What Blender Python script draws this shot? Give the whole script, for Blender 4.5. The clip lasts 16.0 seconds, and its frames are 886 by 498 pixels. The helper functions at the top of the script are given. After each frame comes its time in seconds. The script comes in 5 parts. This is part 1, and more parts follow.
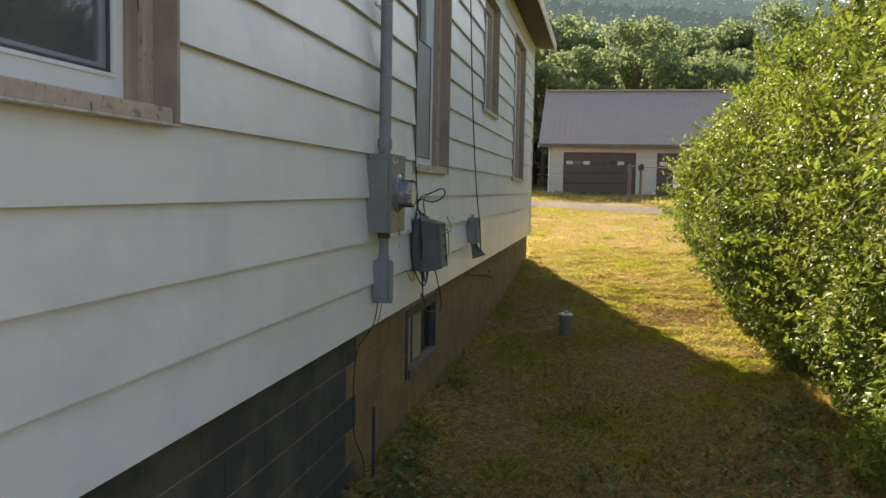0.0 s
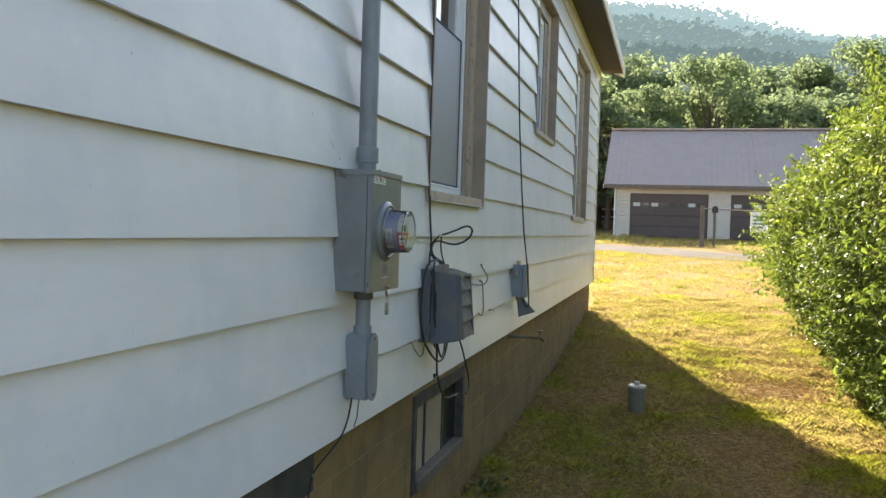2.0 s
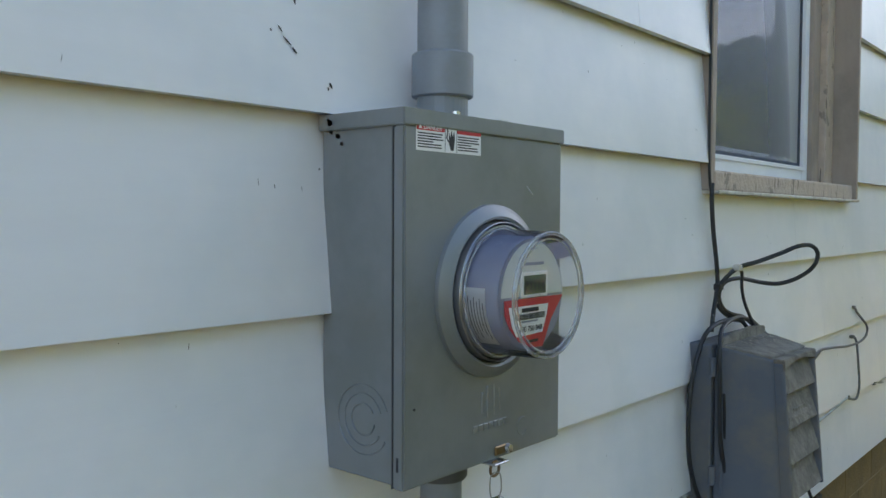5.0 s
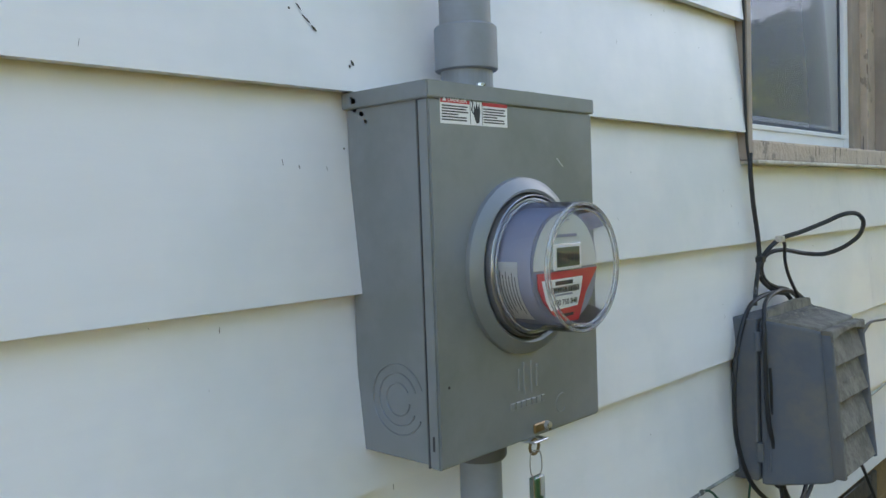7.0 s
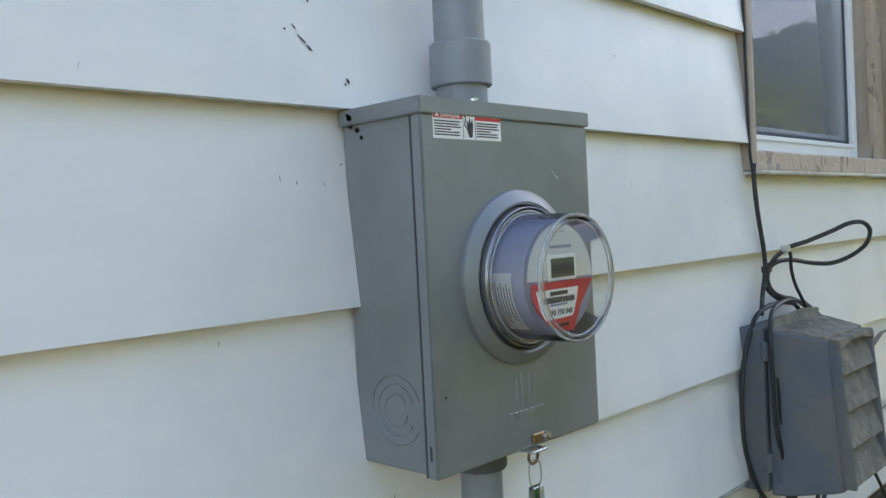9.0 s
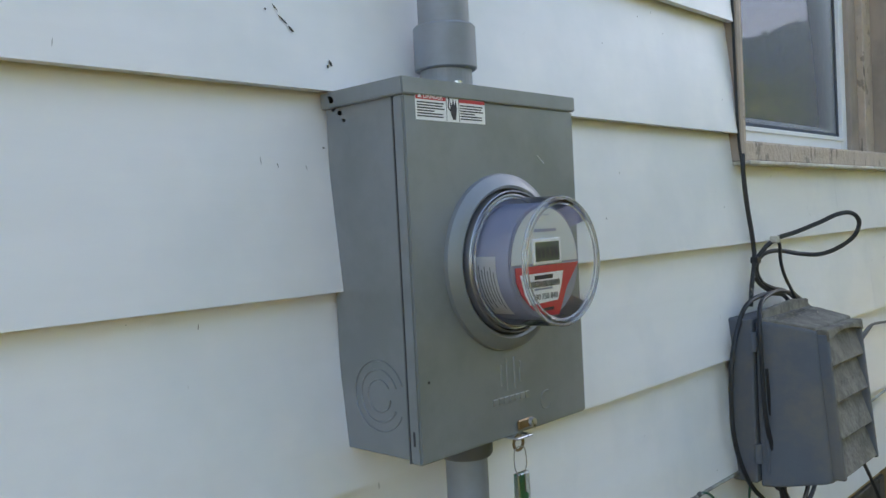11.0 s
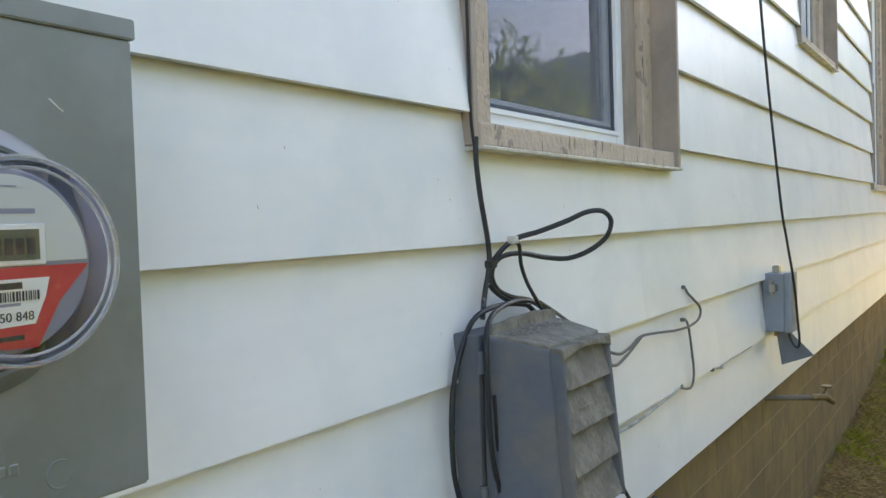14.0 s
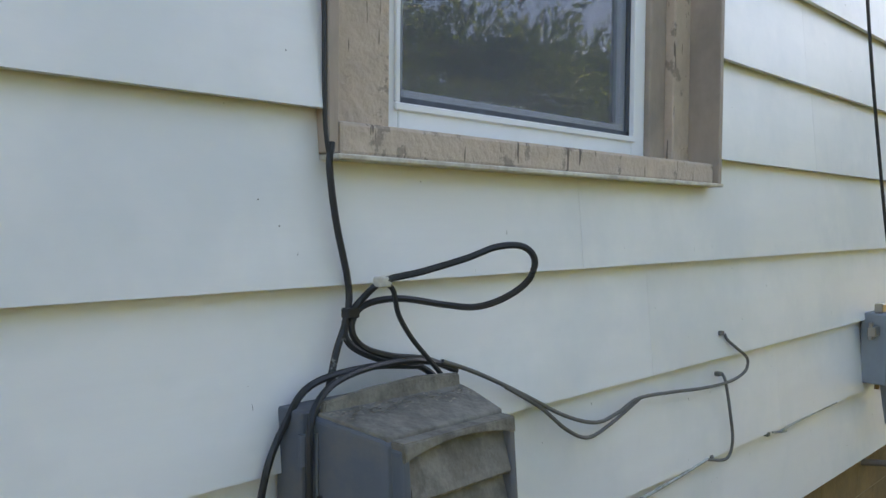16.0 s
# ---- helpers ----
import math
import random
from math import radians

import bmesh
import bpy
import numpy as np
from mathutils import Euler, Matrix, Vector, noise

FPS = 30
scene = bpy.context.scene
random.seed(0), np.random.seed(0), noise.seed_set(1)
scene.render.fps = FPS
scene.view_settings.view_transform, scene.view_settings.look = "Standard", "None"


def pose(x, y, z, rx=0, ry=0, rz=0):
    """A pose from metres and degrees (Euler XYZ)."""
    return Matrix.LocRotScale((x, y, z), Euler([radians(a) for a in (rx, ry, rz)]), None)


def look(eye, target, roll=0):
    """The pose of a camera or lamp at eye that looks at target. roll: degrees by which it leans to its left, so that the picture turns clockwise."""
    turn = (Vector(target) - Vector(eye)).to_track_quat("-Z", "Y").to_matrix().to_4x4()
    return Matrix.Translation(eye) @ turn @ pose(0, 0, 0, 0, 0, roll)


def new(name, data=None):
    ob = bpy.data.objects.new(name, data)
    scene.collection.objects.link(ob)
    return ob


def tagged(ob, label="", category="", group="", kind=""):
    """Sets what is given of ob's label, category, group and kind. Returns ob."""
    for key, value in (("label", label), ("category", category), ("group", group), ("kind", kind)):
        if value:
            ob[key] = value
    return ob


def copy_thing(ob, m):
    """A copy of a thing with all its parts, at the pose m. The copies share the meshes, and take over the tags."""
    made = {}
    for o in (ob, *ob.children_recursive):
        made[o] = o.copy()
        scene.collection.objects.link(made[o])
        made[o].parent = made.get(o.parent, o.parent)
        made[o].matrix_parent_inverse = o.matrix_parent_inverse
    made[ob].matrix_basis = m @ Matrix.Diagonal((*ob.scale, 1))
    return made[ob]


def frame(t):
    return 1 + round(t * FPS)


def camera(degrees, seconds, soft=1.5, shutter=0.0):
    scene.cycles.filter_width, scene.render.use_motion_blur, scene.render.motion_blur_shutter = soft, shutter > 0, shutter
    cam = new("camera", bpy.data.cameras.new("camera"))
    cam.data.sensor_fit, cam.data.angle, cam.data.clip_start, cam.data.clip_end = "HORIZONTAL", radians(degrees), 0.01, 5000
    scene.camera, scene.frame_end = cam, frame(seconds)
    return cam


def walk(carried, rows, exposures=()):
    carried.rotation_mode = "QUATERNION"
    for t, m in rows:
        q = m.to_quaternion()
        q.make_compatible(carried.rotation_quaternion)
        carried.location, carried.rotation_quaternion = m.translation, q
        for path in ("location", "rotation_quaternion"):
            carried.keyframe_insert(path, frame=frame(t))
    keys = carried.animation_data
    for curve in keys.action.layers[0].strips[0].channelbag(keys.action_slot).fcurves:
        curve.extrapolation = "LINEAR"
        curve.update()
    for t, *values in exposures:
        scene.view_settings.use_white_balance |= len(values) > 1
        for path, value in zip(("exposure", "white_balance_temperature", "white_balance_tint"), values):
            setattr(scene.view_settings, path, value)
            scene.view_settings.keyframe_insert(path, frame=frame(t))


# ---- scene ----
cam = camera(55.9, 16.0)
PATH = [
    (0, (1.382, -4.829, 1.553), (1.011, -2.869, 1.408), 1.1),
    (0.5, (1.271, -4.405, 1.506), (0.972, -2.436, 1.318), 2.8),
    (1, (1.258, -3.99, 1.463), (0.969, -2.018, 1.298), 2.9),
    (1.5, (1.316, -3.459, 1.537), (0.866, -1.516, 1.395), 1.9),
    (2, (1.24, -2.978, 1.535), (0.719, -1.048, 1.485), 1.8),
    (2.5, (1.191, -2.498, 1.522), (0.539, -0.607, 1.478), 0.8),
    (3, (1.162, -1.979, 1.563), (0.275, -0.187, 1.545), 0.4),
    (3.5, (0.973, -1.54, 1.606), (0.038, 0.228, 1.571), -0.0),
    (4, (0.845, -1.267, 1.641), (-0.185, 0.447, 1.624), -0.5),
    (4.5, (0.86, -0.96, 1.644), (-0.406, 0.587, 1.71), -0.5),
    (5, (0.837, -0.717, 1.618), (-0.455, 0.807, 1.54), 0.3),
    (7.5, (0.832, -0.69, 1.582), (-0.541, 0.759, 1.46), -2.5),
    (8, (0.837, -0.677, 1.532), (-0.533, 0.769, 1.354), -2.7),
    (8.5, (0.842, -0.664, 1.537), (-0.527, 0.785, 1.373), -2.9),
    (9, (0.865, -0.69, 1.59), (-0.525, 0.747, 1.536), -2.9),
    (11.5, (0.866, -0.671, 1.561), (-0.51, 0.78, 1.502), -3.0),
    (12, (0.877, -0.669, 1.555), (-0.494, 0.786, 1.481), -3.1),
    (12.5, (0.915, -0.658, 1.55), (-0.448, 0.802, 1.452), -2.8),
    (13, (0.953, -0.631, 1.528), (-0.39, 0.846, 1.418), -2.8),
    (13.5, (0.91, -0.413, 1.501), (-0.313, 1.166, 1.398), -2.3),
    (14, (0.871, -0.161, 1.537), (-0.227, 1.51, 1.47), -1.8),
    (14.5, (1.04, 0.009, 1.561), (-0.225, 1.557, 1.495), 0.9),
    (15, (1.177, 0.242, 1.618), (-0.182, 1.708, 1.56), 0.3),
    (15.5, (1.159, 0.384, 1.569), (-0.24, 1.81, 1.481), 0.3),
    (16, (0.988, 0.487, 1.592), (-0.382, 1.942, 1.517), 0.5),
]
walk(cam, [(t, look(eye, target, roll)) for t, eye, target, roll in PATH],
     exposures=[(0, 1.42, 7300, 12), (0.5, 2.23, 7250, 12), (1.0, 2.33, 7150, 12), (1.5, 2.08, 6950, 11), (2.0, 2.01, 6600, 11), (2.5, 1.71, 6350, 11), (3.0, 1.78, 6120, 11), (3.5, 2.03, 6210, 11), (4.0, 2.11, 6310, 11), (5, 2.28, 6440, 11), (7.5, 2.63, 6620, 13), (8.5, 2.55, 6620, 14), (9, 2.69, 6620, 14), (11.5, 2.49, 6620, 14), (12.5, 2.41, 6620, 14), (13, 2.5, 6720, 14), (13.5, 2.7, 6820, 14), (14, 2.83, 6920, 15), (14.5, 2.53, 6870, 15), (15, 2.48, 6770, 15), (16, 2.48, 6670, 15)])

# ---- light ----
world = bpy.data.worlds.new("sky")
scene.world = world
world.use_nodes = True
wn = world.node_tree
sky = wn.nodes.new("ShaderNodeTexSky")
sky.sky_type = "NISHITA"
sky.sun_disc = False
SUN_EL, SUN_AZ = 28.5, -20.0        # azimuth measured from +y towards +x
sky.sun_elevation, sky.sun_rotation = radians(SUN_EL), radians(SUN_AZ)
sky.air_density, sky.dust_density = 1.0, 2.0
wn.links.new(sky.outputs[0], wn.nodes["Background"].inputs[0])
wn.nodes["Background"].inputs[1].default_value = 0.09
sun = new("sun", bpy.data.lights.new("sun", "SUN"))
sun.data.energy, sun.data.angle, sun.data.color = 5.0, radians(0.6), (1.0, 0.9, 0.72)
sdir = Vector((math.sin(radians(SUN_AZ)) * math.cos(radians(SUN_EL)), math.cos(radians(SUN_AZ)) * math.cos(radians(SUN_EL)), math.sin(radians(SUN_EL))))
sun.matrix_world = look(sdir * 50, (0, 0, 0))


# ---- materials ----
def nd(m, kind, **vals):
    n = m.node_tree.nodes.new(kind)
    for k, v in vals.items():
        n.inputs[k.replace("_", " ")].default_value = v
    return n


def material(name, colour, rough=0.6, metal=0.0, spread=0.15, scale=6.0, stretch=(1, 1, 1), bump=0.0, bump_scale=60.0,
             second=None, second_scale=2.0, second_amount=0.5, second_at=(0.45, 0.62), piece=0.0, island=0.0, speck=None,
             speck_scale=(40, 40, 12), speck_at=0.72, coat=0.0, translucent=0.0, across=False):
    """A surface with grain at one scale, patches of a second colour at another, fine relief and specks."""
    m = bpy.data.materials.new(name)
    m.use_nodes = True
    t = m.node_tree
    b = t.nodes["Principled BSDF"]
    L = t.links.new
    co = nd(m, "ShaderNodeTexCoord")
    mp = nd(m, "ShaderNodeMapping")
    mp.inputs["Scale"].default_value = stretch
    where = nd(m, "ShaderNodeNewGeometry").outputs["Position"] if across else co.outputs["Object"]   # across: runs on from piece to piece
    L(where, mp.inputs["Vector"])
    n1 = nd(m, "ShaderNodeTexNoise", Scale=scale, Detail=6.0, Roughness=0.6)
    L(mp.outputs[0], n1.inputs["Vector"])
    lo = [c * (1 - spread) for c in colour]
    hi = [min(1, c * (1 + spread)) for c in colour]
    r1 = nd(m, "ShaderNodeValToRGB")
    r1.color_ramp.elements[0].position, r1.color_ramp.elements[1].position = 0.3, 0.7
    r1.color_ramp.elements[0].color, r1.color_ramp.elements[1].color = (*lo, 1), (*hi, 1)
    L(n1.outputs["Fac"], r1.inputs[0])
    out = r1.outputs[0]

    def mix(fac, colour2, base):
        x = m.node_tree.nodes.new("ShaderNodeMix")
        x.data_type = "RGBA"
        if isinstance(fac, float):
            x.inputs[0].default_value = fac
        else:
            L(fac, x.inputs[0])
        L(base, x.inputs[6])
        if isinstance(colour2, tuple):
            x.inputs[7].default_value = (*colour2, 1)
        else:
            L(colour2, x.inputs[7])
        return x.outputs[2]

    def ramp(src, a, z, top=1.0):
        r = m.node_tree.nodes.new("ShaderNodeMapRange")
        r.inputs[1].default_value, r.inputs[2].default_value, r.inputs[4].default_value = a, z, top
        L(src, r.inputs[0])
        return r.outputs[0]

    if second:
        n2 = nd(m, "ShaderNodeTexNoise", Scale=second_scale, Detail=5.0, Roughness=0.65)
        L(where, n2.inputs["Vector"])
        out = mix(ramp(n2.outputs["Fac"], *second_at, second_amount), second, out)
    if island or piece:
        if island:
            g = nd(m, "ShaderNodeNewGeometry")
            src, amount = g.outputs["Random Per Island"], island
        else:
            g = nd(m, "ShaderNodeObjectInfo")
            src, amount = g.outputs["Random"], piece
        hs = nd(m, "ShaderNodeHueSaturation")
        L(ramp(src, 0, 1, 1.0), hs.inputs["Value"])
        v = hs.inputs["Value"].links[0].from_node
        v.inputs[3].default_value, v.inputs[4].default_value = 1 - amount, 1 + amount
        L(out, hs.inputs["Color"])
        out = hs.outputs[0]
    if speck:
        ms = nd(m, "ShaderNodeMapping")
        ms.inputs["Scale"].default_value = speck_scale
        L(co.outputs["Object"], ms.inputs["Vector"])
        n3 = nd(m, "ShaderNodeTexNoise", Scale=1.0, Detail=2.0)
        L(ms.outputs[0], n3.inputs["Vector"])
        out = mix(ramp(n3.outputs["Fac"], speck_at, speck_at + 0.02), speck, out)
    L(out, b.inputs["Base Color"])
    b.inputs["Roughness"].default_value, b.inputs["Metallic"].default_value = rough, metal
    b.inputs["Coat Weight"].default_value = coat
    rr = ramp(n1.outputs["Fac"], 0.2, 0.8)
    rn = rr.node
    rn.inputs[3].default_value, rn.inputs[4].default_value = max(0.02, rough - 0.08), min(1, rough + 0.08)
    L(rr, b.inputs["Roughness"])
    if bump:
        nb = nd(m, "ShaderNodeTexNoise", Scale=bump_scale, Detail=5.0)
        L(mp.outputs[0], nb.inputs["Vector"])
        bp = nd(m, "ShaderNodeBump", Strength=bump, Distance=0.01)
        L(nb.outputs["Fac"], bp.inputs["Height"])
        L(bp.outputs[0], b.inputs["Normal"])
    if translucent:
        tr = nd(m, "ShaderNodeBsdfTranslucent")
        L(out, tr.inputs["Color"])
        ms2 = nd(m, "ShaderNodeMixShader")
        ms2.inputs[0].default_value = translucent
        L(b.outputs[0], ms2.inputs[1])
        L(tr.outputs[0], ms2.inputs[2])
        L(ms2.outputs[0], t.nodes["Material Output"].inputs["Surface"])
    return m


def clear(name, colour=(1, 1, 1), rough=0.0, ior=1.45, alpha=None, gloss=0.04):
    """Thin glass: mostly see-through, with a mirror's sheen."""
    m = bpy.data.materials.new(name)
    m.use_nodes = True
    t = m.node_tree
    t.nodes.remove(t.nodes["Principled BSDF"])
    tr = nd(m, "ShaderNodeBsdfTransparent")
    tr.inputs[0].default_value = (*colour, 1)
    gl = nd(m, "ShaderNodeBsdfGlossy")
    gl.inputs["Roughness"].default_value = rough
    fr = nd(m, "ShaderNodeFresnel", IOR=ior)
    ad = nd(m, "ShaderNodeMath")
    ad.inputs[1].default_value = gloss
    t.links.new(fr.outputs[0], ad.inputs[0])
    mx = nd(m, "ShaderNodeMixShader")
    t.links.new(ad.outputs[0], mx.inputs[0])
    t.links.new(tr.outputs[0], mx.inputs[1])
    t.links.new(gl.outputs[0], mx.inputs[2])
    t.links.new(mx.outputs[0], t.nodes["Material Output"].inputs["Surface"])
    return m


M_SIDING = material("painted_siding", (0.80, 0.805, 0.81), 0.36, spread=0.03, scale=3, stretch=(1, 0.5, 4), bump=0.03, bump_scale=24,
                    second=(0.68, 0.71, 0.73), second_scale=1.7, second_amount=0.7, speck=(0.16, 0.16, 0.14), speck_scale=(30, 60, 22), speck_at=0.785, piece=0.02)
M_SHEATH = material("sheathing", (0.25, 0.22, 0.18), 0.9)
M_TRIM = material("tan_trim_paint", (0.36, 0.295, 0.24), 0.6, spread=0.12, scale=14, stretch=(1, 1, 0.25), bump=0.3, bump_scale=50,
                  second=(0.24, 0.21, 0.18), second_scale=5, second_amount=0.6)
M_SILL = material("peeling_tan_paint", (0.5, 0.41, 0.325), 0.7, spread=0.12, scale=20, bump=0.5, bump_scale=60,
                  second=(0.24, 0.2, 0.165), second_scale=14, second_amount=0.8, second_at=(0.6, 0.63), speck=(0.15, 0.12, 0.095), speck_scale=(70, 70, 10), speck_at=0.66)
M_VINYL = material("white_vinyl", (0.82, 0.84, 0.87), 0.35, spread=0.04, bump=0.02)
M_DRIP = material("pale_drip_edge", (0.62, 0.6, 0.52), 0.5, spread=0.1, scale=20, second=(0.35, 0.3, 0.24), second_scale=18, second_amount=0.7)
M_GLASS = clear("window_glass", (0.7, 0.75, 0.78), 0.0, 1.5, gloss=0.27)
M_SCREEN = clear("insect_screen", (0.9, 0.9, 0.92), 0.5, 1.05, gloss=0.0)
# woven screen: part open, part grey thread
sg_nodes = M_SCREEN.node_tree
thread = nd(M_SCREEN, "ShaderNodeBsdfDiffuse")
thread.inputs[0].default_value = (0.24, 0.26, 0.3, 1)
weave = nd(M_SCREEN, "ShaderNodeMixShader")
weave.inputs[0].default_value = 0.22
out_node = sg_nodes.nodes["Material Output"]
sg_nodes.links.new(out_node.inputs["Surface"].links[0].from_socket, weave.inputs[1])
sg_nodes.links.new(thread.outputs[0], weave.inputs[2])
sg_nodes.links.new(weave.outputs[0], out_node.inputs["Surface"])
# room surfaces coloured dark, so the unlit interior's dimness sits in the plaster
M_ROOM = material("darkened_room_plaster", (0.2, 0.19, 0.18), 0.9, second=(0.1, 0.1, 0.1))
M_CURTAIN = material("dark_curtain", (0.08, 0.09, 0.11), 0.9, spread=0.3, scale=3, stretch=(1, 8, 0.2))
M_BLOCK = material("tan_painted_block", (0.25, 0.165, 0.066), 0.85, spread=0.2, scale=9, bump=0.5, bump_scale=90, second=(0.17, 0.118, 0.055),
                   second_scale=3, second_amount=0.8, piece=0.03, across=True)
M_BLOCK_GREY = material("grey_painted_block", (0.047, 0.05, 0.046), 0.85, spread=0.2, scale=9, bump=0.5, bump_scale=90, second=(0.12, 0.11, 0.085),
                        second_scale=3, second_amount=0.6, piece=0.03, across=True)
M_MORTAR = material("mortar", (0.32, 0.24, 0.13), 0.9, bump=0.4, bump_scale=120)
M_SOFFIT = material("dark_soffit", (0.05, 0.047, 0.045), 0.8, spread=0.3, scale=4, stretch=(8, 0.5, 1))
M_FASCIA = material("white_fascia", (0.66, 0.66, 0.6), 0.6, spread=0.08, second=(0.4, 0.38, 0.3), second_scale=4)
M_SHINGLE = material("asphalt_shingle", (0.06, 0.055, 0.05), 0.95, spread=0.3, scale=40, bump=0.4)
M_GROUND = material("mown_lawn", (0.245, 0.205, 0.052), 0.95, spread=0.45, scale=26, bump=1.0, bump_scale=60, second=(0.28, 0.18, 0.07), second_scale=0.9,
                    second_amount=0.95, second_at=(0.33, 0.48))
M_BLADE = material("grass_blade", (0.33, 0.335, 0.045), 0.8, spread=0.3, scale=0.8, second=(0.40, 0.315, 0.12), second_scale=0.9, second_amount=0.9,
                   second_at=(0.38, 0.54), island=0.4, translucent=0.5)
M_LEAF = material("hedge_leaf", (0.165, 0.225, 0.035), 0.5, spread=0.35, scale=1.2, island=0.5, second=(0.27, 0.31, 0.045), second_scale=1.2,
                  second_amount=0.7, translucent=0.45)
M_TWIG = material("bark", (0.12, 0.09, 0.06), 0.9, spread=0.3, scale=20, bump=0.5)
# leaf colour lightened and less yellow, with distance haze worked into it
M_TREE = material("hazy_forest_leaf", (0.24, 0.3, 0.15), 0.9, spread=0.25, scale=0.3, island=0.12, second=(0.28, 0.33, 0.155), second_scale=0.12,
                  second_amount=0.8, translucent=0.55)
M_STRAW = material("dry_straw", (0.41, 0.28, 0.125), 0.8, spread=0.3, scale=8, island=0.5)
for m_matt, level in ((M_GROUND, 0.05), (M_BLADE, 0.15), (M_LEAF, 0.3), (M_TREE, 0.1), (M_STRAW, 0.15)):
    m_matt.node_tree.nodes["Principled BSDF"].inputs["Specular IOR Level"].default_value = level
M_ROAD = material("gravel_lane", (0.24, 0.205, 0.17), 0.95, spread=0.2, scale=3, bump=0.6, bump_scale=12)


# ---- building blocks ----
def link(name, bm, mat, parent=None, label="", smooth=False):
    me = bpy.data.meshes.new(name)
    bm.to_mesh(me)
    bm.free()
    me.materials.append(mat)
    if smooth:
        me.polygons.foreach_set("use_smooth", [True] * len(me.polygons))
        me.set_sharp_from_angle(angle=radians(35))
    ob = new(name, me)
    if parent:
        ob.parent = parent
    if label:
        ob["label"] = label
    return ob


def part(name, bm, mat, parent, label="", smooth=False):
    return link(name, bm, mat, parent, label, smooth)


def thing(name, place, label, category, group=""):
    e = new(name)
    e.location = place
    e.empty_display_size = 0.05
    return tagged(e, label, category, group)


def add_box(bm, x0, x1, y0, y1, z0, z1, bevel=0.0, seg=1):
    r = bmesh.ops.create_cube(bm, size=1, matrix=Matrix.Translation(((x0 + x1) / 2, (y0 + y1) / 2, (z0 + z1) / 2)) @ Matrix.Diagonal((abs(x1 - x0), abs(y1 - y0), abs(z1 - z0), 1)))
    if bevel:
        edges = list({e for v in r["verts"] for e in v.link_edges})
        bmesh.ops.bevel(bm, geom=edges, offset=bevel, segments=seg, affect="EDGES", profile=0.5)
    return bm


def box(x0, x1, y0, y1, z0, z1, bevel=0.0, seg=1):
    return add_box(bmesh.new(), x0, x1, y0, y1, z0, z1, bevel, seg)


def add_tube(bm, points, radius, sides=8, caps=True, radii=None):
    """A round tube along points."""
    pts = [Vector(p) for p in points]
    rings = []
    up = Vector((0.31, 0.17, 0.93))
    for i, p in enumerate(pts):
        d = (pts[min(i + 1, len(pts) - 1)] - pts[max(i - 1, 0)]).normalized()
        u = d.cross(up)
        if u.length < 0.05:
            u = d.cross(Vector((1, 0, 0)))
        u.normalize()
        w = d.cross(u)
        r = radii[i] if radii else radius
        rings.append([bm.verts.new(p + (u * math.cos(a) + w * math.sin(a)) * r) for a in (2 * math.pi * k / sides for k in range(sides))])
    for a, b in zip(rings, rings[1:]):
        for k in range(sides):
            bm.faces.new((a[k], a[(k + 1) % sides], b[(k + 1) % sides], b[k]))
    if caps:
        bm.faces.new(list(reversed(rings[0])))
        bm.faces.new(rings[-1])
    return bm


def tube(points, radius, sides=8, radii=None):
    return add_tube(bmesh.new(), points, radius, sides, True, radii)


def spline(points, steps=6):
    """A smooth run through the points."""
    p = [Vector(q) for q in points]
    p = [p[0] * 2 - p[1]] + p + [p[-1] * 2 - p[-2]]
    out = []
    for i in range(1, len(p) - 2):
        for s in range(steps):
            t = s / steps
            a, b, c, d = p[i - 1], p[i], p[i + 1], p[i + 2]
            out.append(0.5 * ((2 * b) + (c - a) * t + (2 * a - 5 * b + 4 * c - d) * t * t + (3 * b - a - 3 * c + d) * t ** 3))
    out.append(p[-2])
    return out


def lathe(profile, axis_at, axis="x", sides=40):
    """A turned shape: (along, radius) pairs round an axis through axis_at."""
    bm = bmesh.new()
    o = Vector(axis_at)
    rings = []
    for h, r in profile:
        ring = []
        for k in range(sides):
            a = 2 * math.pi * k / sides
            v = (h, r * math.cos(a), r * math.sin(a)) if axis == "x" else (r * math.cos(a), r * math.sin(a), h)
            ring.append(bm.verts.new(o + Vector(v)))
        rings.append(ring)
    for a, b in zip(rings, rings[1:]):
        for k in range(sides):
            bm.faces.new((a[k], a[(k + 1) % sides], b[(k + 1) % sides], b[k]))
    for ring in (rings[0], rings[-1]):
        if (ring[0].co - ring[sides // 2].co).length > 1e-4:
            bm.faces.new(ring)
    bmesh.ops.recalc_face_normals(bm, faces=bm.faces)
    return bm


def poly_prism(pts, x0, x1, bevel=0.0):
    """An outline in y, z drawn out along x."""
    bm = bmesh.new()
    a = [bm.verts.new((x0, y, z)) for y, z in pts]
    b = [bm.verts.new((x1, y, z)) for y, z in pts]
    bm.faces.new(a)
    bm.faces.new(b)
    n = len(pts)
    for i in range(n):
        bm.faces.new((a[i], a[(i + 1) % n], b[(i + 1) % n], b[i]))
    bmesh.ops.recalc_face_normals(bm, faces=bm.faces)
    if bevel:
        bmesh.ops.bevel(bm, geom=[e for e in bm.edges], offset=bevel, segments=2, affect="EDGES")
    return bm


def from_arrays(name, verts, faces, mat):
    me = bpy.data.meshes.new(name)
    me.from_pydata(verts, [], faces)
    me.materials.append(mat)
    return new(name, me)


